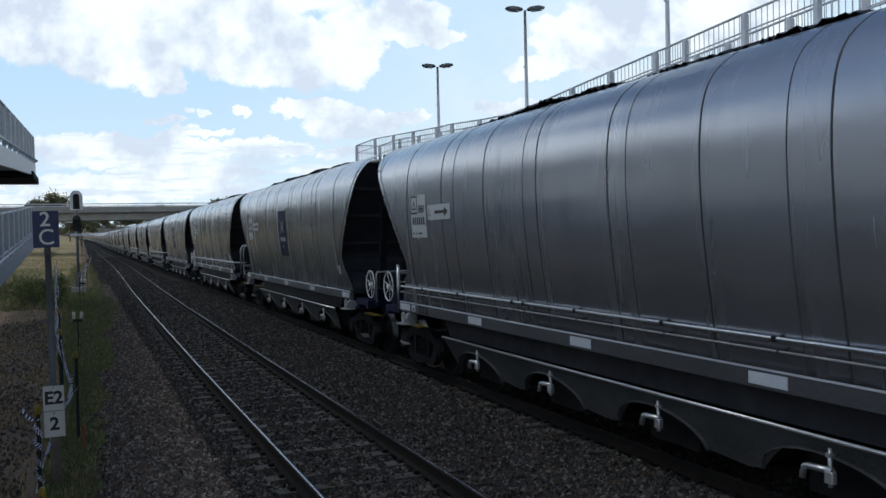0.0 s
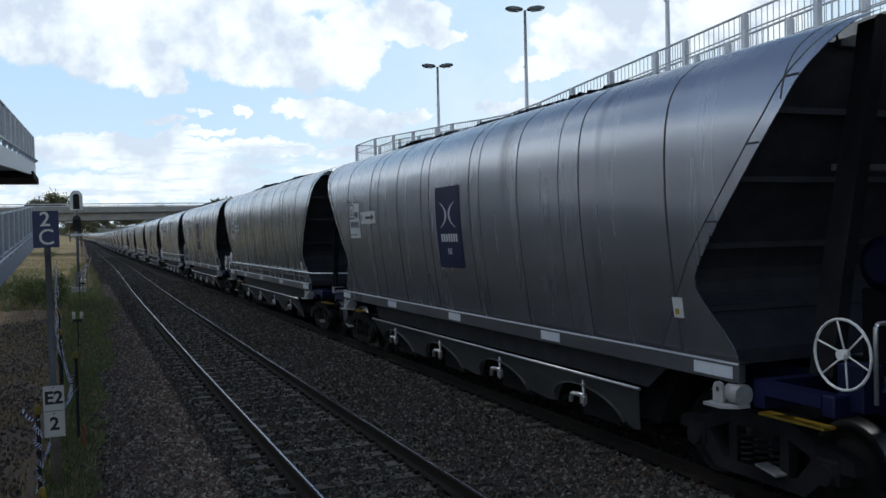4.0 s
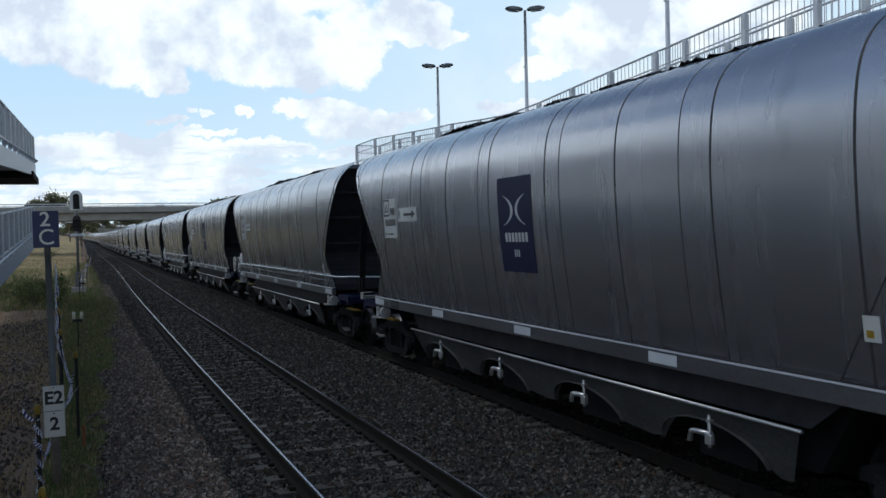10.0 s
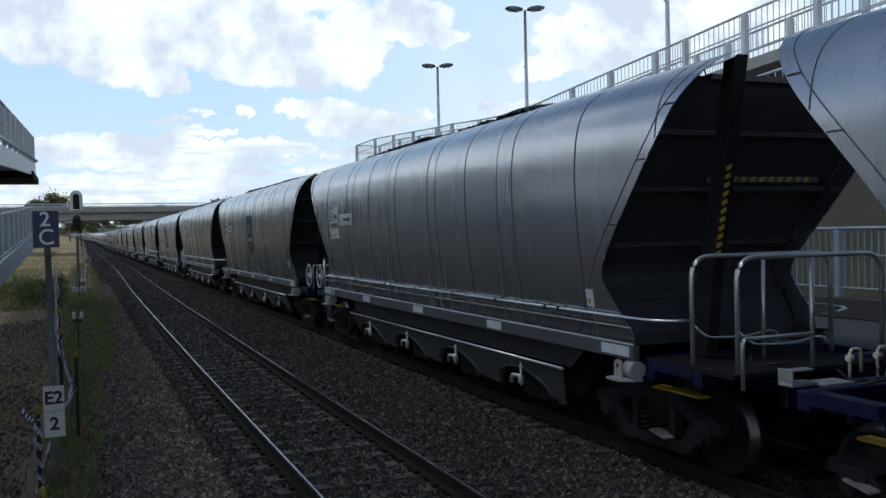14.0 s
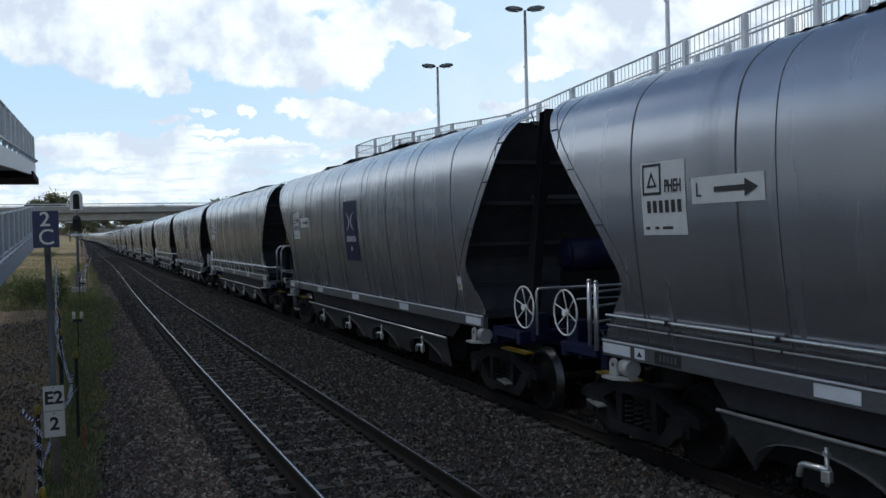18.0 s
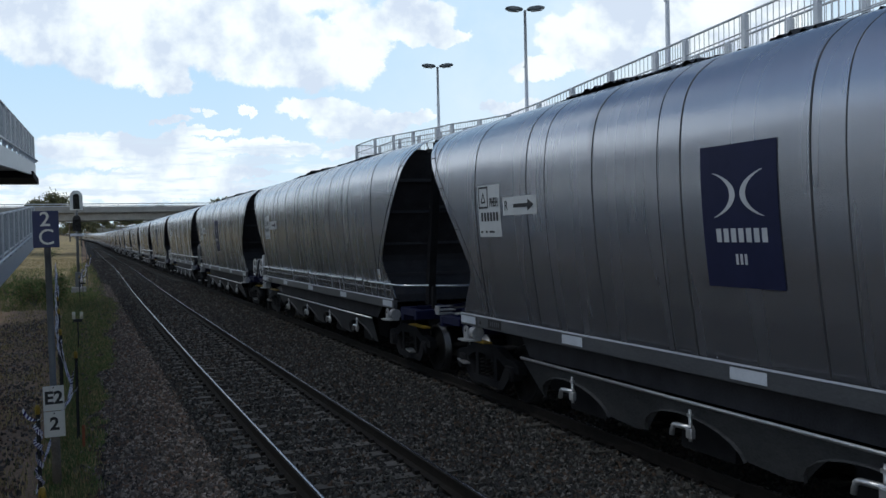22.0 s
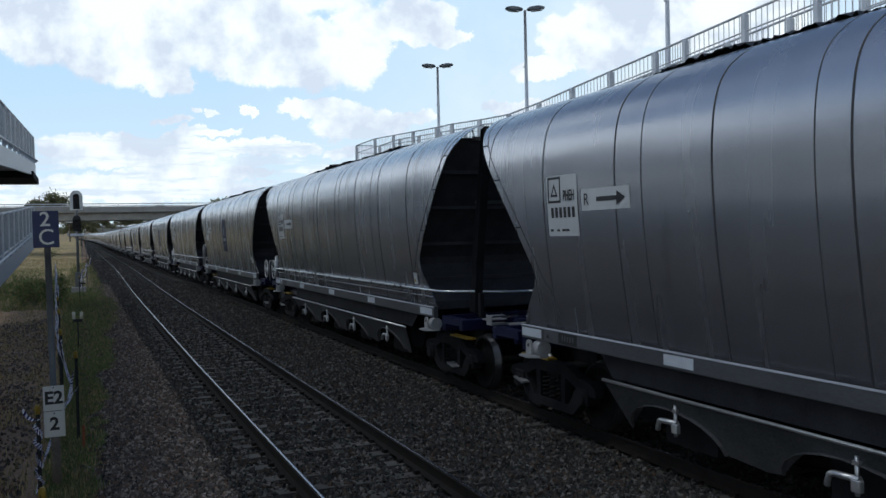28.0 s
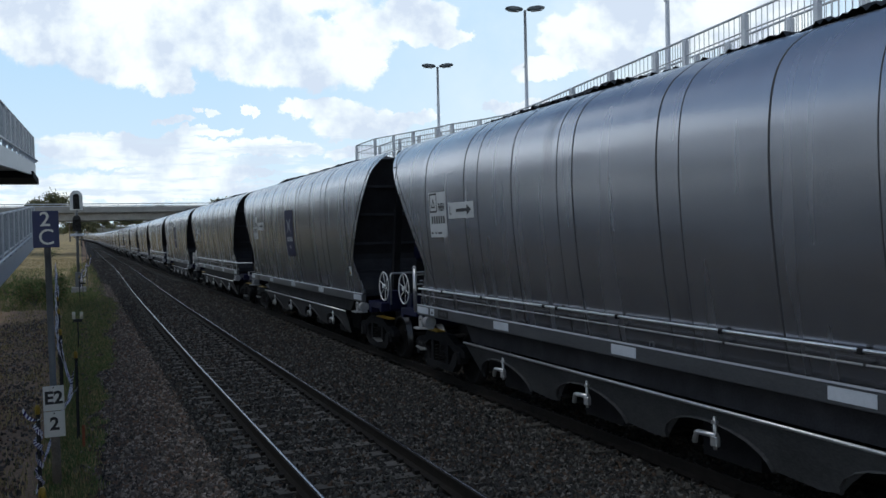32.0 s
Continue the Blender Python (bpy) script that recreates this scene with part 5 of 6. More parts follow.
# ---------------------------------------------------------------- signs, signal and trackside things
def platform_marker():
    """A leaning pole with a blue stopping sign and two small white plates."""
    s = tagged(empty("stopping_sign", pose(-0.36, 12, -0.34, 0, -0.6, 0)), "leaning grey pole with blue and white stopping signs", "sign")
    bm = bmesh.new()
    tube(bm, [(0, 0, 0.62), (0, 0, 3.42)], 0.040, 10)
    part("pole", bm, POLEGREY, s)
    # square to the train drivers who come from the far end: faces the camera side
    plate = part("blue_plate", cube(-0.15, 0.15, -0.066, -0.05, 2.97, 3.42, 0.004), SIGNBLUE, s, "blue plate with white characters", at=pose(0, 0, 0, 0, 0, -8))
    lettering("2", 0.25, pose(-0.005, -0.069, 3.31, 90, 0, 0), SIGNWHITE, plate, "character", bold=0.003)
    lettering("C", 0.27, pose(0.005, -0.069, 3.09, 90, 0, 0), SIGNWHITE, plate, "character")
    for i, (z0, z1, text) in enumerate(((0.965, 1.27, "E2"), (0.64, 0.955, "2"))):
        p = part("white_plate", cube(-0.12, 0.12, -0.062, -0.05, z0, z1, 0.003), SIGNWHITE, s, "small white plate with black characters")
        lettering(text, 0.215, pose(0, -0.066, (z0 + z1) / 2, 90, 0, 0), INK, p, "character", bold=0.007)
        part("bolt", cube(-0.008, 0.008, -0.07, -0.062, z1 - 0.03, z1 - 0.014), RUST, p)
    part("rusty_foot", fixed(tube(bmesh.new(), [(0.0, 0.0, 0), (0.0, 0.0, 0.66)], 0.052, 8)), BARK, s, "weathered brown timber stub")
    return s


platform_marker()


def rail_signal():
    s = tagged(empty("railway_signal", pose(-0.22, 54.4, -0.3)), "two-head railway signal on a grey post in a concrete foot", "railway signal")
    part("foot", cube(-0.4, 0.4, -0.4, 0.4, -0.1, 0.42, 0.03), CONCRETE, s)
    part("base_box", cube(-0.17, 0.17, -0.16, 0.16, 0.42, 1.25, 0.02), POLEGREY, s)
    part("post", fixed(tube(bmesh.new(), [(0, 0, 0.4), (0, 0, 5.6)], 0.075, 8)), POLEGREY, s)
    for z0, z1, w, mat, rim in ((4.75, 5.85, 0.34, BLACK, WHITE), (3.55, 4.45, 0.22, BLACK, BLACK)):
        bm = bmesh.new()
        arc = [(w * math.cos(a), z1 - w + w * math.sin(a)) for a in [math.pi * i / 10 for i in range(11)]]
        prism(bm, arc + [(-w, z0), (w, z0)], 1, -0.12, -0.06)
        head = part("signal_head", fixed(bm), rim, s, "rounded pale signal back board")
        k = 0.50
        bm = bmesh.new()
        arc = [(w * k * math.cos(a), z1 - w + w * k * math.sin(a)) for a in [math.pi * i / 10 for i in range(11)]]
        prism(bm, arc + [(-w * k, z0 + 0.05), (w * k, z0 + 0.05)], 1, -0.16, -0.10)
        part("face", fixed(bm), BLACK, head)
        for zc in (z0 + 0.3, z1 - 0.32):
            bm = bmesh.new()
            tube(bm, [(0, -0.15, zc), (0, -0.42, zc - 0.02)], 0.12, 10, caps=False)
            part("hood", bm, BLACK, head)
    part("stage", cube(-0.36, 0.36, -0.3, 0.3, 3.28, 3.42, 0.01), GALV, s)
    part("ladder", fixed(box(box(bmesh.new(), 0.2, 0.23, 0.1, 0.13, 0.3, 3.3), 0.45, 0.48, 0.1, 0.13, 0.3, 3.3)), POLEGREY, s)
    return s


rail_signal()


def picket(x, y, z, h, cap=True):
    p = tagged(empty("star_picket", pose(x, y, z)), "black star picket with a yellow safety cap", "picket", "pickets of the tape line")
    bm = bmesh.new()
    for a in (0, 2.1, 4.2):
        d = Vector((math.cos(a), math.sin(a), 0))
        e = Vector((-d.y, d.x, 0)) * 0.004
        prism(bm, [tuple((d * 0.028 + e).xy), tuple((d * 0.028 - e).xy), tuple((-e).xy), tuple(e.xy)], 2, 0, h)
    part("stake", fixed(bm), BLACK, p)
    part("cap", fixed(tube(bmesh.new(), [(0, 0, h - 0.06), (0, 0, h + 0.02), (0, 0, h + 0.05)], [0.030, 0.030, 0.018], 8)), YELLOW, p, "yellow plastic cap")
    return p


PICKETS = [(-0.54, 11.6, -0.36, 1.08), (-0.13, 14.6, -0.34, 1.33), (-0.39, 17, -0.34, 1.46), (-0.48, 20, -0.33, 1.60), (-0.60, 24, -0.33, 1.62), (-0.76, 30, -0.33, 1.72), (-0.98, 38, -0.32, 1.78),
           (-0.15, 46, -0.3, 1.3), (-0.02, 58, -0.28, 1.4), (0.28, 70, -0.15, 1.4), (0.75, 90, -0.1, 1.4), (-0.33, 7.4, -0.36, 1.15)]
for p in PICKETS:
    picket(*p)


def tape(points, name="barrier_tape", width=0.06):
    """Striped barrier tape hung from picket to picket, twisting as it goes."""
    bm = bmesh.new()
    pts = [Vector(p) for p in points]
    rng = random.Random(len(points))
    run, prev, i = 0.0, None, 0
    for a, b in zip(pts, pts[1:]):
        n = max(2, int((b - a).length / (0.028 if a.y < 24 else 0.06)))
        for k in range(n):
            u = k / n
            q = a.lerp(b, u) - Vector((0, 0, 0.10 * (b - a).length * u * (1 - u)))
            tw = 1.2 * math.sin(i * 0.09) + 0.4
            side = Vector((math.sin(tw) * 0.6, 0.25 * math.sin(tw * 2), math.cos(tw))) * width / 2
            pair = (bm.verts.new(q - side), bm.verts.new(q + side))
            if prev:
                f = bm.faces.new((prev[0], prev[1], pair[1], pair[0]))
                f.material_index = i % 2
            prev = pair
            i += 1
    ob = new(name, mesh_of(name, bm, [PURPLE, TAPEWHITE]))
    return tagged(ob, "blue and white striped barrier tape on the pickets", "barrier tape")


tops = [Vector((x, y, z + h)) for x, y, z, h in PICKETS]
tape([(-0.71, 11.75, 0.70), (-0.66, 11.7, 0.62), tops[0] + Vector((-0.05, 0, -0.13)), tops[0] + Vector((0.05, -0.03, -0.12))], width=0.05)
wind = [tops[0] + Vector((0.035 * math.cos(i * 0.8), 0.035 * math.sin(i * 0.8), -0.1 - 0.95 * i / 40)) for i in range(41)]
tape(wind, width=0.08)
tape([p + Vector((0.01, -0.01, -0.03)) for p in wind[::-1]], width=0.06)
tape([tops[0] + Vector((0.03, -0.02, -0.68)), (-0.47, 11.8, 0.12), (-0.43, 12.4, 0.20), (-0.33, 13.2, 0.36), (-0.19, 14.3, 0.45), tops[1] + Vector((0.02, -0.03, -0.5))], width=0.06)
tape([tops[1] + Vector((0.02, -0.03, -0.12)), (-0.17, 14.6, 0.72), (-0.21, 14.7, 0.50), (-0.24, 14.3, 0.40), (-0.30, 13.5, 0.38)], width=0.06)
tape([(-0.19, 14.5, 0.42), (-0.21, 14.9, 0.52), (-0.28, 15.5, 0.64), (-0.38, 16.4, 0.80), tops[2] + Vector((-0.04, -0.03, -0.28)), (-0.48, 18, 1.01), (-0.54, 20, 1.16)], width=0.06)
tape([(-0.25, 15.0, 0.62), (-0.33, 16.2, 0.75), tops[2] + Vector((0.02, -0.03, -0.20)), tops[2] + Vector((0.0, 0.02, -0.08)), (-0.46, 18.2, 1.08), tops[3] + Vector((-0.02, -0.03, -0.1))], width=0.07)
line = [(-0.48, 18, 1.0), tops[3] + Vector((-0.05, -0.03, -0.03)), (-0.58, 22, 1.20), tops[4] + Vector((-0.05, 0, 0.12)), (-0.72, 27, 1.30), tops[5] + Vector((0, 0, 0.25)), (-0.92, 35, 1.52), tops[6] + Vector((0, 0, 0.35))]
for dx, dz, wide in ((0.0, 0.0, 0.055), (0.03, -0.14, 0.045), (0.06, -0.3, 0.05), (0.02, 0.1, 0.035)):
    tape([Vector(p) + Vector((dx, 0, dz)) for p in line], width=wide)
tape([p + Vector((0, 0, -0.12)) for p in tops[7:11]], width=0.12)
tape([p + Vector((0, 0, -0.5)) for p in tops[7:10]], width=0.10)
tape([tops[0] + Vector((0.03, 0, -0.95)), (-0.45, 10.2, -0.1), (-0.40, 8.8, -0.05), tops[11] + Vector((0, 0, -0.3))], width=0.07)


def track_marker(x, y, z=-0.3, h=0.95):
    m = tagged(empty("track_marker", pose(x, y, z)), "thin post with two cream cylinders", "trackside marker", "trackside markers")
    part("post", fixed(tube(bmesh.new(), [(0, 0, 0), (0, 0, h)], 0.02, 6)), BLACK, m)
    part("bracket", cube(-0.12, 0.12, -0.03, 0.03, h - 0.06, h + 0.02), BLACK, m)
    for s in (-1, 1):
        part("cylinder", fixed(tube(bmesh.new(), [(s * 0.10, 0, h + 0.02), (s * 0.10, 0, h + 0.22)], 0.045, 10)), CREAM, m, "cream plastic cylinder")
    return m


track_marker(-0.16, 27.0, -0.32, 0.82)
track_marker(0.0, 50, -0.28, 0.80)
tagged(new("orange_peg", mesh_of("orange_peg", cube(-0.02, 0.02, -0.02, 0.02, 0, 0.32, 0.003), ORANGE)), "small orange marker peg in the verge", "peg").matrix_basis = pose(-0.05, 14.0, -0.3)


# ---------------------------------------------------------------- plants
def tree(seed, height, spread, leaves=4600, leaf=0.34):
    rng = random.Random(seed)
    t = tagged(empty("tree"), "olive green gum tree with an uneven crown", "tree", "trees beyond the bridge")
    bm = bmesh.new()
    th = height * 0.55
    tube(bm, [(0, 0, -0.5), (0.1, 0.05, th * 0.5), (0.0, 0.1, th), (0.2, 0, height * 0.8)], [0.3, 0.22, 0.15, 0.05], 7)
    tips = []
    for i in range(9):
        a, z = rng.random() * 6.28, height * rng.uniform(0.38, 0.62)
        r = spread * rng.uniform(0.45, 0.95)
        tip = Vector((math.cos(a) * r, math.sin(a) * r, height * rng.uniform(0.62, 0.92)))
        tube(bm, [(0, 0, z), tip * 0.5 + Vector((0, 0, z * 0.45)), tip], [0.12, 0.08, 0.03], 5)
        tips.append(tip)
    tips.append(Vector((0, 0, height * 0.93)))
    part("trunk", bm, BARK, t)
    verts, faces = [], []
    for i in range(leaves):
        c = rng.choice(tips)
        d = Vector((rng.gauss(0, 1), rng.gauss(0, 1), rng.gauss(0, 0.7)))
        p = c + d * spread * 0.20
        a = Euler((rng.random() * 3, rng.random() * 3, rng.random() * 3)).to_matrix()
        s = leaf * rng.uniform(0.6, 1.4)
        k = len(verts)
        verts += [tuple(p + a @ Vector(q)) for q in ((-s, -s * 0.35, 0), (s * 0.2, -s * 0.5, 0.06), (s, 0, 0), (s * 0.1, s * 0.45, -0.05))]
        faces.append((k, k + 1, k + 2, k + 3))
    me = bpy.data.meshes.new("crown")
    me.from_pydata(verts, [], faces)
    me.materials.append(LEAF)
    part("crown", me, None, t)
    return t


TREES = [tree(1, 15, 5.5), tree(2, 11, 4.5), tree(3, 13, 5.0), tree(4, 8, 4.5, 1800)]
spots = [(0, -7.0, 252, 0.84), (2, -2.8, 258, 0.74), (1, -10.5, 255, 0.95), (3, 0.0, 262, 0.9), (2, -27, 250, 0.9)]
rng = random.Random(7)
for i in range(16):
    y = rng.uniform(200, 330)
    x = rng.uniform(-60, -22) if i % 2 else rng.uniform(30, 70)
    spots.append((3, x, y, rng.uniform(0.7, 1.0)))
for i in range(44):
    x = -110 + i * 5.2 + rng.uniform(-2, 2)
    spots.append((rng.randrange(4), x, 650 + rng.uniform(0, 70), rng.uniform(0.75, 1.0)))
for i in range(3):
    spots.append((i, 33 + i * 3.6, 418 + rng.uniform(-8, 8), 0.80 + 0.08 * (i == 1)))
# unseen row of trees on the left, added to darken wagon reflections
for i in range(30):
    spots.append((rng.randrange(4), rng.uniform(-46, -26), 8 + i * 6.0 + rng.uniform(-2, 2), rng.uniform(0.7, 1.0)))
used = set()
for k, x, y, s in spots:
    m = pose(x, y, ground_height(x, y) - 0.2, 0, 0, rng.uniform(0, 360)) @ Matrix.Diagonal((s, s, s, 1))
    if k in used:
        o = copy_thing(TREES[k], Matrix())
        o.matrix_basis = m
    else:
        TREES[k].matrix_basis = m
        used.add(k)


def shoulder(x, y):
    """Height of the ground or of the ballast shoulder lying on it."""
    u = x - bend(y)
    table = [(-0.02, -0.36), (0.22, -0.27), (0.9, -0.225), (5.2, -0.215)]
    z = -9.0
    for (a, za), (b, zb) in zip(table, table[1:]):
        if a <= u <= b:
            z = za + (zb - za) * (u - a) / (b - a) + rise(y)
    return max(z, ground_height(x, y))


def verge_at(x, y):
    """Where grass has grown over the edge of the ballast."""
    edge = 0.10 if y < 17 else min(1.5, 0.10 + (y - 17) * 0.055)
    edge -= max(0.0, (y - 44) * 0.08)
    wob = 0.22 * noise.noise((x * 0.9, y * 0.45, 3.0)) + 0.12 * noise.noise((x * 3.0, y * 2.0, 7.0))
    left = -0.48 - 0.02 * max(0.0, y - 20)
    return left + wob * 0.8 < x < edge + wob * (1.0 + 0.03 * y)


def verge_spots(n, y0, y1, seed, power=1.0):
    rng = random.Random(seed)
    out = []
    while len(out) < n:
        y = y0 + (y1 - y0) * rng.random() ** power
        x = rng.uniform(-1.0, 1.9) if y > 20 else rng.uniform(-0.8, 0.5)
        if verge_at(x + rng.gauss(0, 0.05), y) and noise.noise((x * 4, y * 2.2, seed)) + rng.uniform(-0.35, 0.45) > 0.0:
            out.append((x, y, shoulder(x, y) + 0.01))
    return out


def blades(name, label, spots, material, low, high, kind="stuff"):
    """Grass as many narrow bent blades."""
    rng = random.Random(len(spots))
    verts, faces = [], []
    for x, y, z in spots:
        h = rng.uniform(low, high)
        a = rng.random() * 6.28
        dx, dy = math.cos(a), math.sin(a)
        w = 0.006 + 0.05 * h * 0.2
        lean = rng.uniform(0.1, 0.6) * h
        k = len(verts)
        verts += [(x - dy * w, y + dx * w, z), (x + dy * w, y - dx * w, z), (x + dx * lean * 0.4 + dy * w * 0.7, y + dy * lean * 0.4 - dx * w * 0.7, z + h * 0.6),
                  (x + dx * lean * 0.4 - dy * w * 0.7, y + dy * lean * 0.4 + dx * w * 0.7, z + h * 0.6), (x + dx * lean, y + dy * lean, z + h)]
        faces += [(k, k + 1, k + 2, k + 3), (k + 3, k + 2, k + 4)]
    me = bpy.data.meshes.new(name)
    me.from_pydata(verts, [], faces)
    me.materials.append(material)
    return tagged(new(name, me), label, "grass", kind=kind)


def in_clumps(n, x0, x1, y0, y1, seed, power=1.0):
    rng = random.Random(seed)
    out = []
    while len(out) < n:
        y = y0 + (y1 - y0) * rng.random() ** power
        x = rng.uniform(x0, x1)
        if noise.noise((x * 1.7, y * 0.8, seed)) + rng.uniform(-0.25, 0.25) > 0.0:
            out.append((x, y, ground_height(x, y) + 0.005))
    return out


blades("verge_grass", "green weeds along the ballast edge", verge_spots(34000, 7, 24, 3, 1.0), GREEN, 0.02, 0.085)
blades("verge_grass", "green grass spreading over the ballast shoulder", verge_spots(46000, 20, 60, 13, 1.2), GREEN, 0.025, 0.10)
blades("dry_grass", "dry straw blades among the green verge", verge_spots(7000, 7, 50, 29, 1.3), STRAWBLADE, 0.03, 0.13)
blades("verge_weeds", "taller green weeds below the footway ramp", in_clumps(8000, -4.6, -0.9, 42, 72, 5), GREEN, 0.10, 0.32)
blades("dry_grass", "straw-coloured dry grass beside the track", in_clumps(9000, -3.5, -0.4, 9, 60, 8, 1.3), STRAWBLADE, 0.04, 0.16)
blades("verge_grass", "thin green grass on the far ballast shoulder", in_clumps(9000, -1.0, 1.25, 44, 120, 17), GREEN, 0.06, 0.22)
blades("verge_weeds", "green weeds among the dry grass", in_clumps(5000, -9, -0.5, 50, 100, 19), GREEN, 0.12, 0.4)
blades("far_dry_grass", "pale dry grass before the bridge", in_clumps(9000, -12, 1.0, 56, 150, 9), STRAWBLADE, 0.1, 0.35)


def turf(name, label, y0, y1):
    """Grassy soil that creeps over the ballast shoulder with a ragged edge."""
    verts, faces, index = [], [], {}
    step = 0.07
    for j in range(int((y1 - y0) / (step * 2))):
        y = y0 + j * step * 2
        for i in range(int(2.4 / step)):
            x = -0.75 + i * step
            if not verge_at(x, y):
                continue
            ring = []
            for di, dj in ((0, 0), (1, 0), (1, 1), (0, 1)):
                k = (i + di, j + dj)
                if k not in index:
                    index[k] = len(verts)
                    u, v = -0.75 + k[0] * step, y0 + k[1] * step * 2
                    jx, jy = 0.03 * noise.noise((u * 9, v * 9, 1)), 0.06 * noise.noise((u * 9, v * 9, 2))
                    verts.append((u + jx, v + jy, shoulder(u, v) + 0.012 + 0.03 * noise.noise((u * 5, v * 4, 6))))
                ring.append(index[k])
            faces.append(ring)
    me = bpy.data.meshes.new(name)
    me.from_pydata(verts, [], faces)
    me.materials.append(TURF)
    for f in me.polygons:
        f.use_smooth = True
    return tagged(new(name, me), label, kind="structure")


turf("verge", "weedy green verge between path and ballast", 6, 62)


def bush(seed, x, y, r, h, leaves=1500):
    rng = random.Random(seed)
    b = tagged(empty("bush", pose(x, y, ground_height(x, y))), "dark green roadside bush with small leaves", "bush", "bushes beside the track")
    bm = bmesh.new()
    tips = []
    for i in range(8):
        a = rng.random() * 6.28
        tip = Vector((math.cos(a) * r * rng.uniform(0.3, 0.8), math.sin(a) * r * rng.uniform(0.3, 0.8), h * rng.uniform(0.35, 0.9)))
        tube(bm, [(0, 0, 0), tip * 0.5, tip], [0.03, 0.02, 0.008], 5)
        tips.append(tip)
    part("stem", bm, BARK, b)
    verts, faces = [], []
    for i in range(leaves):
        p = rng.choice(tips) * rng.uniform(0.5, 1.05) + Vector((rng.gauss(0, 0.2), rng.gauss(0, 0.2), rng.gauss(0, 0.16))) * r
        p.z = max(p.z, 0.02)
        a = Euler((rng.random() * 3, rng.random() * 3, rng.random() * 3)).to_matrix()
        s = rng.uniform(0.03, 0.075)
        k = len(verts)
        verts += [tuple(p + a @ Vector(q)) for q in ((-s, -s * 0.3, 0), (s * 0.2, -s * 0.4, 0.01), (s, 0, 0), (s * 0.1, s * 0.4, -0.01))]
        faces.append((k, k + 1, k + 2, k + 3))
    me = bpy.data.meshes.new("foliage")
    me.from_pydata(verts, [], faces)
    me.materials.append(GREEN)
    part("foliage", me, None, b)
    return b


for i, (x, y, r, h) in enumerate(((-1.15, 42, 0.7, 1.7), (-2.1, 45, 0.9, 1.3), (-2.6, 46, 1.2, 1.5), (-3.6, 52, 1.3, 1.4), (-5.5, 66, 1.8, 2.6), (-9, 90, 2.5, 3.4), (-7, 120, 2.6, 3.6), (-12, 140, 3.0, 4.2), (-4.6, 150, 2.2, 2.6))):
    bush(i + 40, x, y, r, h)


# ---------------------------------------------------------------- sleepers and loose ballast
def sleeper_mesh():
    bm = bmesh.new()
    out = [(-0.125, -0.34), (0.125, -0.34), (0.105, -0.175), (-0.105, -0.175)]
    prism(bm, out, 0, -1.25, 1.25)
    return mesh_of("sleeper", fixed(bm), SLEEPER)


def clip_mesh():
    bm = bmesh.new()
    for x in (-0.7525, 0.7525):
        for d in (-0.10, 0.10):
            box(bm, x + d - 0.03, x + d + 0.03, -0.05, 0.05, -0.175, -0.13)
    return mesh_of("rail_clips", bm, RUST)


M_SLEEPER, M_CLIPS = sleeper_mesh(), clip_mesh()
for line, track, count in ((near_x, NEAR_TRACK, 200), (train_x, TRAIN_TRACK, 70)):
    for i in range(count):
        y = 5.2 + i * 0.6
        s = part("sleeper", M_SLEEPER, None, track, at=pose(line(y), y, rise(y) + random.uniform(-0.012, 0.0), 0, 0, random.uniform(-0.6, 0.6)))
        if i < 45:
            part("rail_clips", M_CLIPS, None, s)
    bm = bmesh.new()
    y = 5.2 + count * 0.6
    while y < 300:
        box(bm, line(y) - 1.25, line(y) + 1.25, y - 0.11, y + 0.11, rise(y) - 0.3, rise(y) - 0.205)
        y += 0.6
    tagged(part("far_sleepers", bm, SLEEPER, track), kind="stuff")


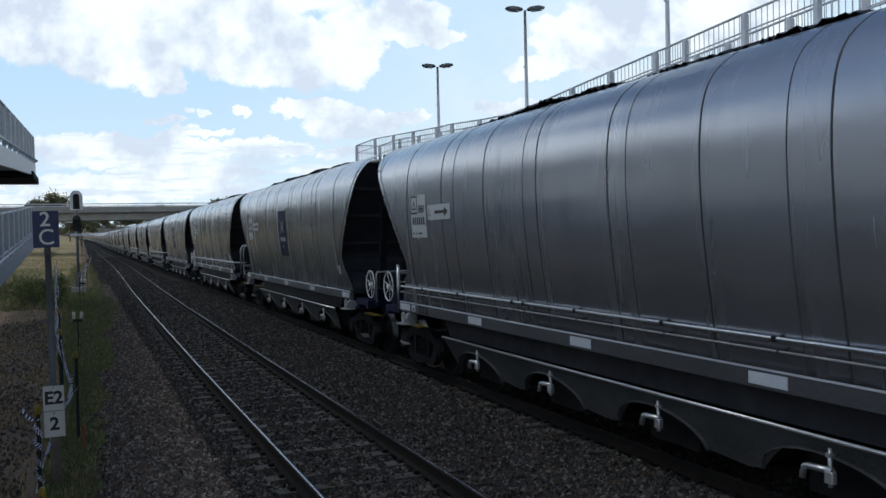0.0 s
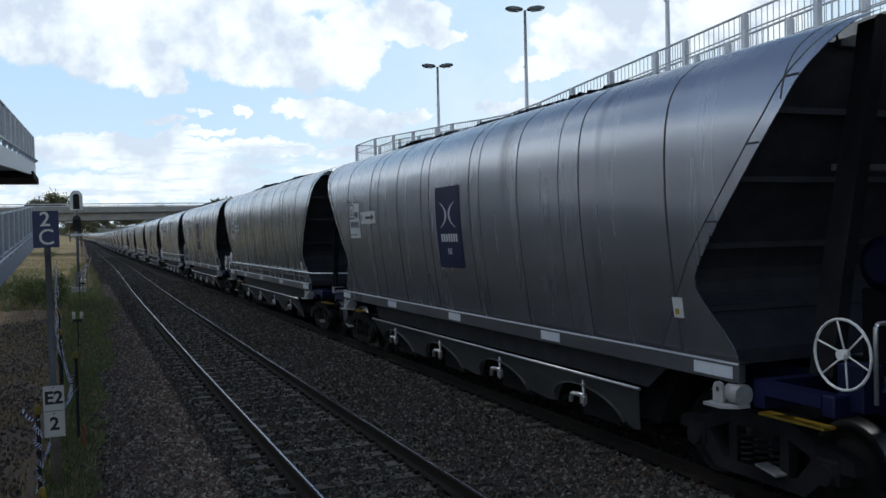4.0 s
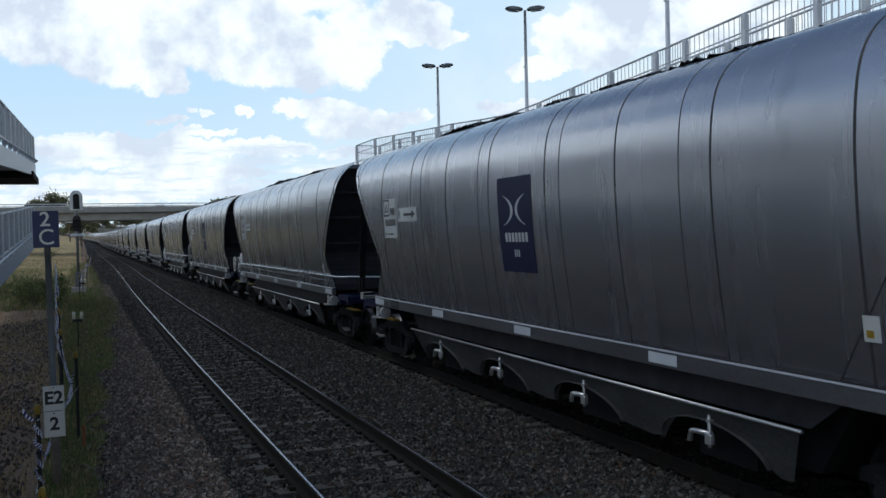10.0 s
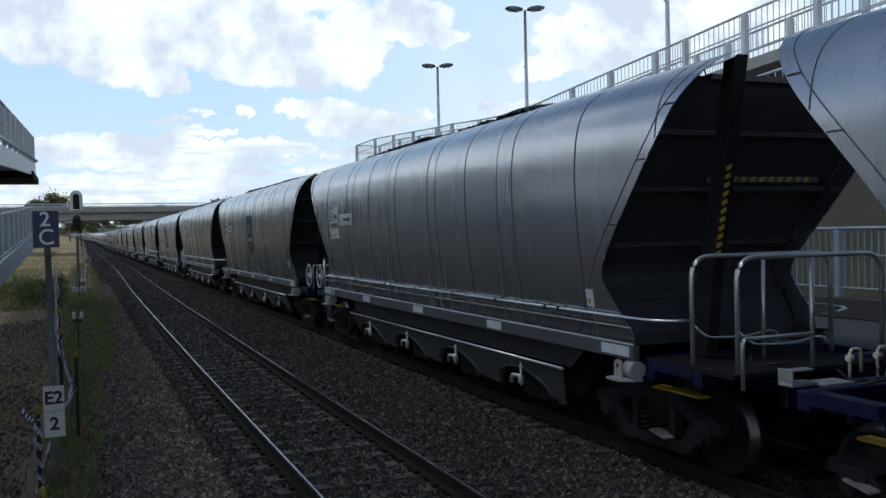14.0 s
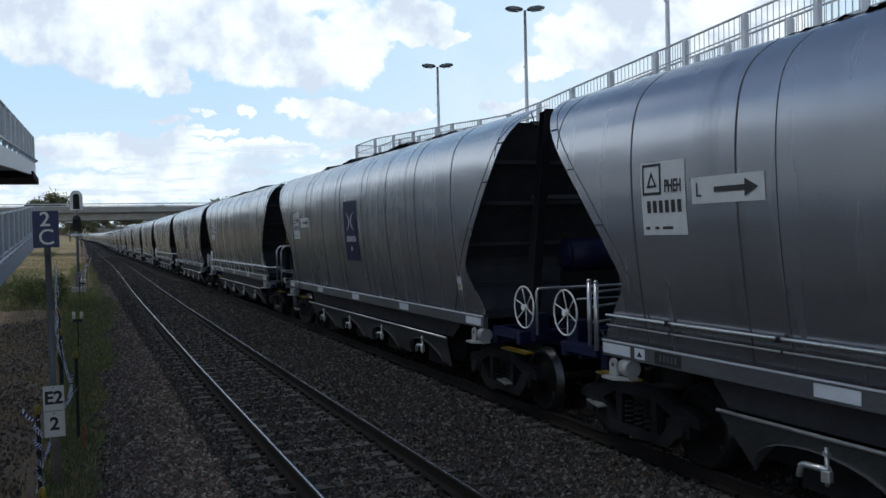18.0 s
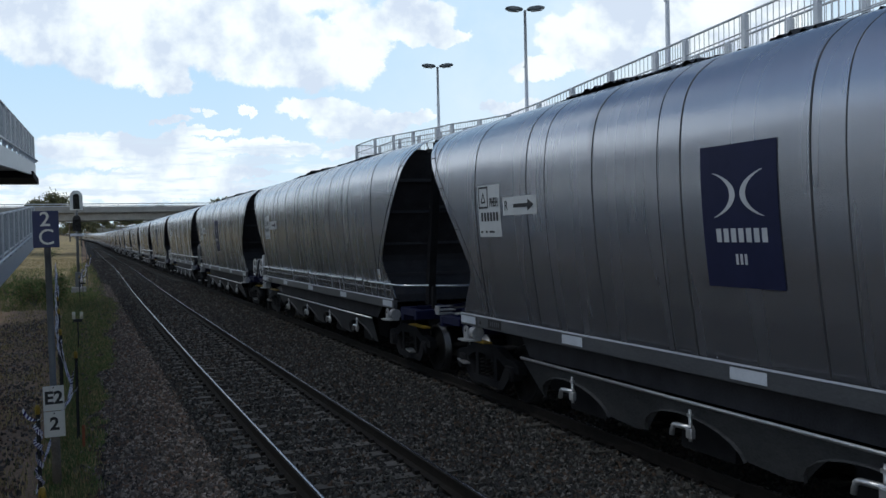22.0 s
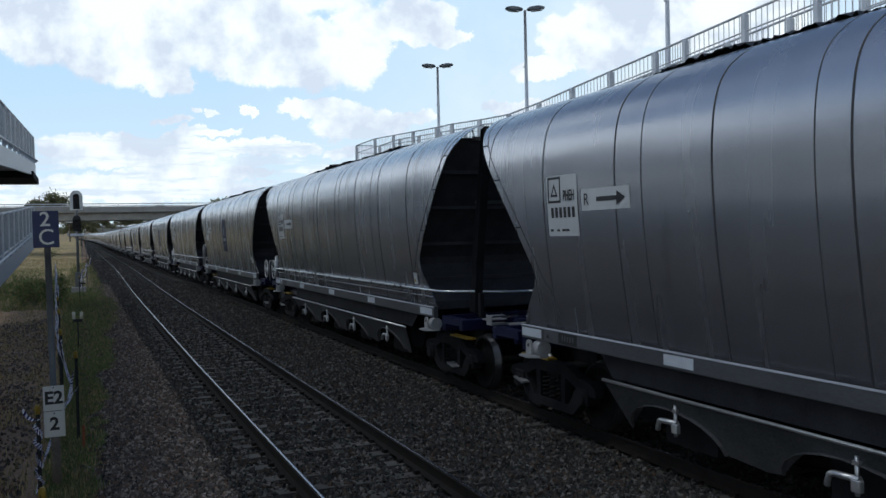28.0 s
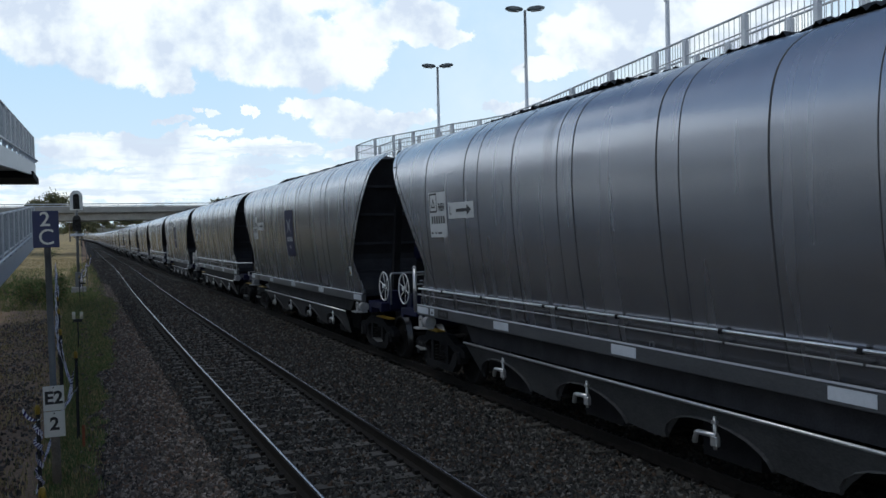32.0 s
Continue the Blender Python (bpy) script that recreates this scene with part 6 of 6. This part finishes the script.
def stones(n, seed, x0=1.5, x1=7.6, y0=6.0, y1=62.0, power=2.0, label="grey and brown crushed ballast stones", low=0.0, material=STONE):
    rng = random.Random(seed)
    base = [Vector(v).normalized() for v in ((1, 0, 0), (-1, 0, 0), (0, 1, 0), (0, -1, 0), (0, 0, 1), (0, 0, -1))]
    tri = ((0, 2, 4), (2, 1, 4), (1, 3, 4), (3, 0, 4), (2, 0, 5), (1, 2, 5), (3, 1, 5), (0, 3, 5))
    verts, faces = [], []
    made = 0
    while made < n:
        y = y0 + (y1 - y0) * rng.random() ** power
        x = rng.uniform(x0, x1) + bend(y)
        if -0.2 < x < 0.25 and rng.random() < 0.5:
            continue
        if x < -0.3 and noise.noise((x * 0.9, y * 0.35, 4.0)) + rng.uniform(-0.6, 0.6) < 0:
            continue
        if verge_at(x, y) and rng.random() < 0.85:
            continue
        d = min(abs(x - near_x(y) - k) for k in (-0.7525, 0.7525))
        d = min(d, min(abs(x - train_x(y) - k) for k in (-0.7525, 0.7525)))
        on = abs((y - 5.2) / 0.6 - round((y - 5.2) / 0.6)) * 0.6
        over = on < 0.12 and (abs(x - near_x(y)) < 1.27 or abs(x - train_x(y)) < 1.27)
        if d < 0.09 or (over and rng.random() < (0.88 if d < 0.3 else 0.35 if abs(x - near_x(y)) > 1.08 else 0.8 if x < near_x(y) - 0.75 else 0.5)):
            continue
        z = -0.175 if over else -0.205
        if x < 0.9:
            z -= min(0.12, (0.9 - x) * 0.10)
        z += rise(y) - low
        s = rng.uniform(0.016, 0.040) * (1.0 + 0.02 * max(0.0, y - 14))
        m = Euler((rng.random() * 6, rng.random() * 6, rng.random() * 6)).to_matrix()
        sx, sy, sz = s * rng.uniform(0.8, 1.5), s * rng.uniform(0.7, 1.2), s * rng.uniform(0.6, 1.0)
        k = len(verts)
        for b in base:
            j = 1 + rng.uniform(-0.25, 0.25)
            q = m @ Vector((b.x * sx * j, b.y * sy * j, b.z * sz * j))
            verts.append((x + q.x, y + q.y, z + q.z))
        faces += [(k + a, k + b, k + c) for a, b, c in tri]
        made += 1
    me = bpy.data.meshes.new("loose_ballast")
    me.from_pydata(verts, [], faces)
    me.materials.append(material)
    return tagged(new("loose_ballast", me), label, "ballast", kind="stuff")


stones(102000, 11)
stones(34000, 12, -0.1, 1.55, label="dusty brown-grey stones on the ballast shoulder", material=DUSTY)
stones(6500, 23, -3.2, -0.75, 11.0, 40.0, 1.4, "dark loose gravel beside the dirt path", 0.0, DUSTY)
stones(16000, 31, -0.1, 5.6, 58.0, 150.0, 1.5, "distant crushed ballast stones")


# ---------------------------------------------------------------- what moves
def motions():
    rolled = {}
    for n, wagon in TRAIN.items():
        walk(wagon, [(t, wagon_pose(along(n, t))) for t in range(33)])
        for truck in wagon.children:
            if truck.name.startswith("bogie"):
                for axle in truck.children:
                    if axle.name.startswith("wheelset"):
                        roll_wheels(axle, rolled)
    walk(SKY, [(0.0, sky_pose(0)), (16.0, sky_pose(14)), (32.0, sky_pose(28))])


def roll_wheels(axle, rolled):
    """The wheels roll as far as the train runs; axles in the same place of their bogie roll alike."""
    x, y, z = axle.matrix_basis.translation
    key = round(y, 2)
    if key not in rolled:
        walk(axle, [(i / FPS, pose(x, y, z, math.degrees((11.953 * i / FPS - 0.00124 * (i / FPS) ** 2) / 0.458))) for i in range(32 * FPS + 1)])
        rolled[key] = axle.animation_data.action
    else:
        axle.rotation_mode = "QUATERNION"
        axle.animation_data_create().action = rolled[key]
        axle.animation_data.action_slot = rolled[key].slots[0]


motions()
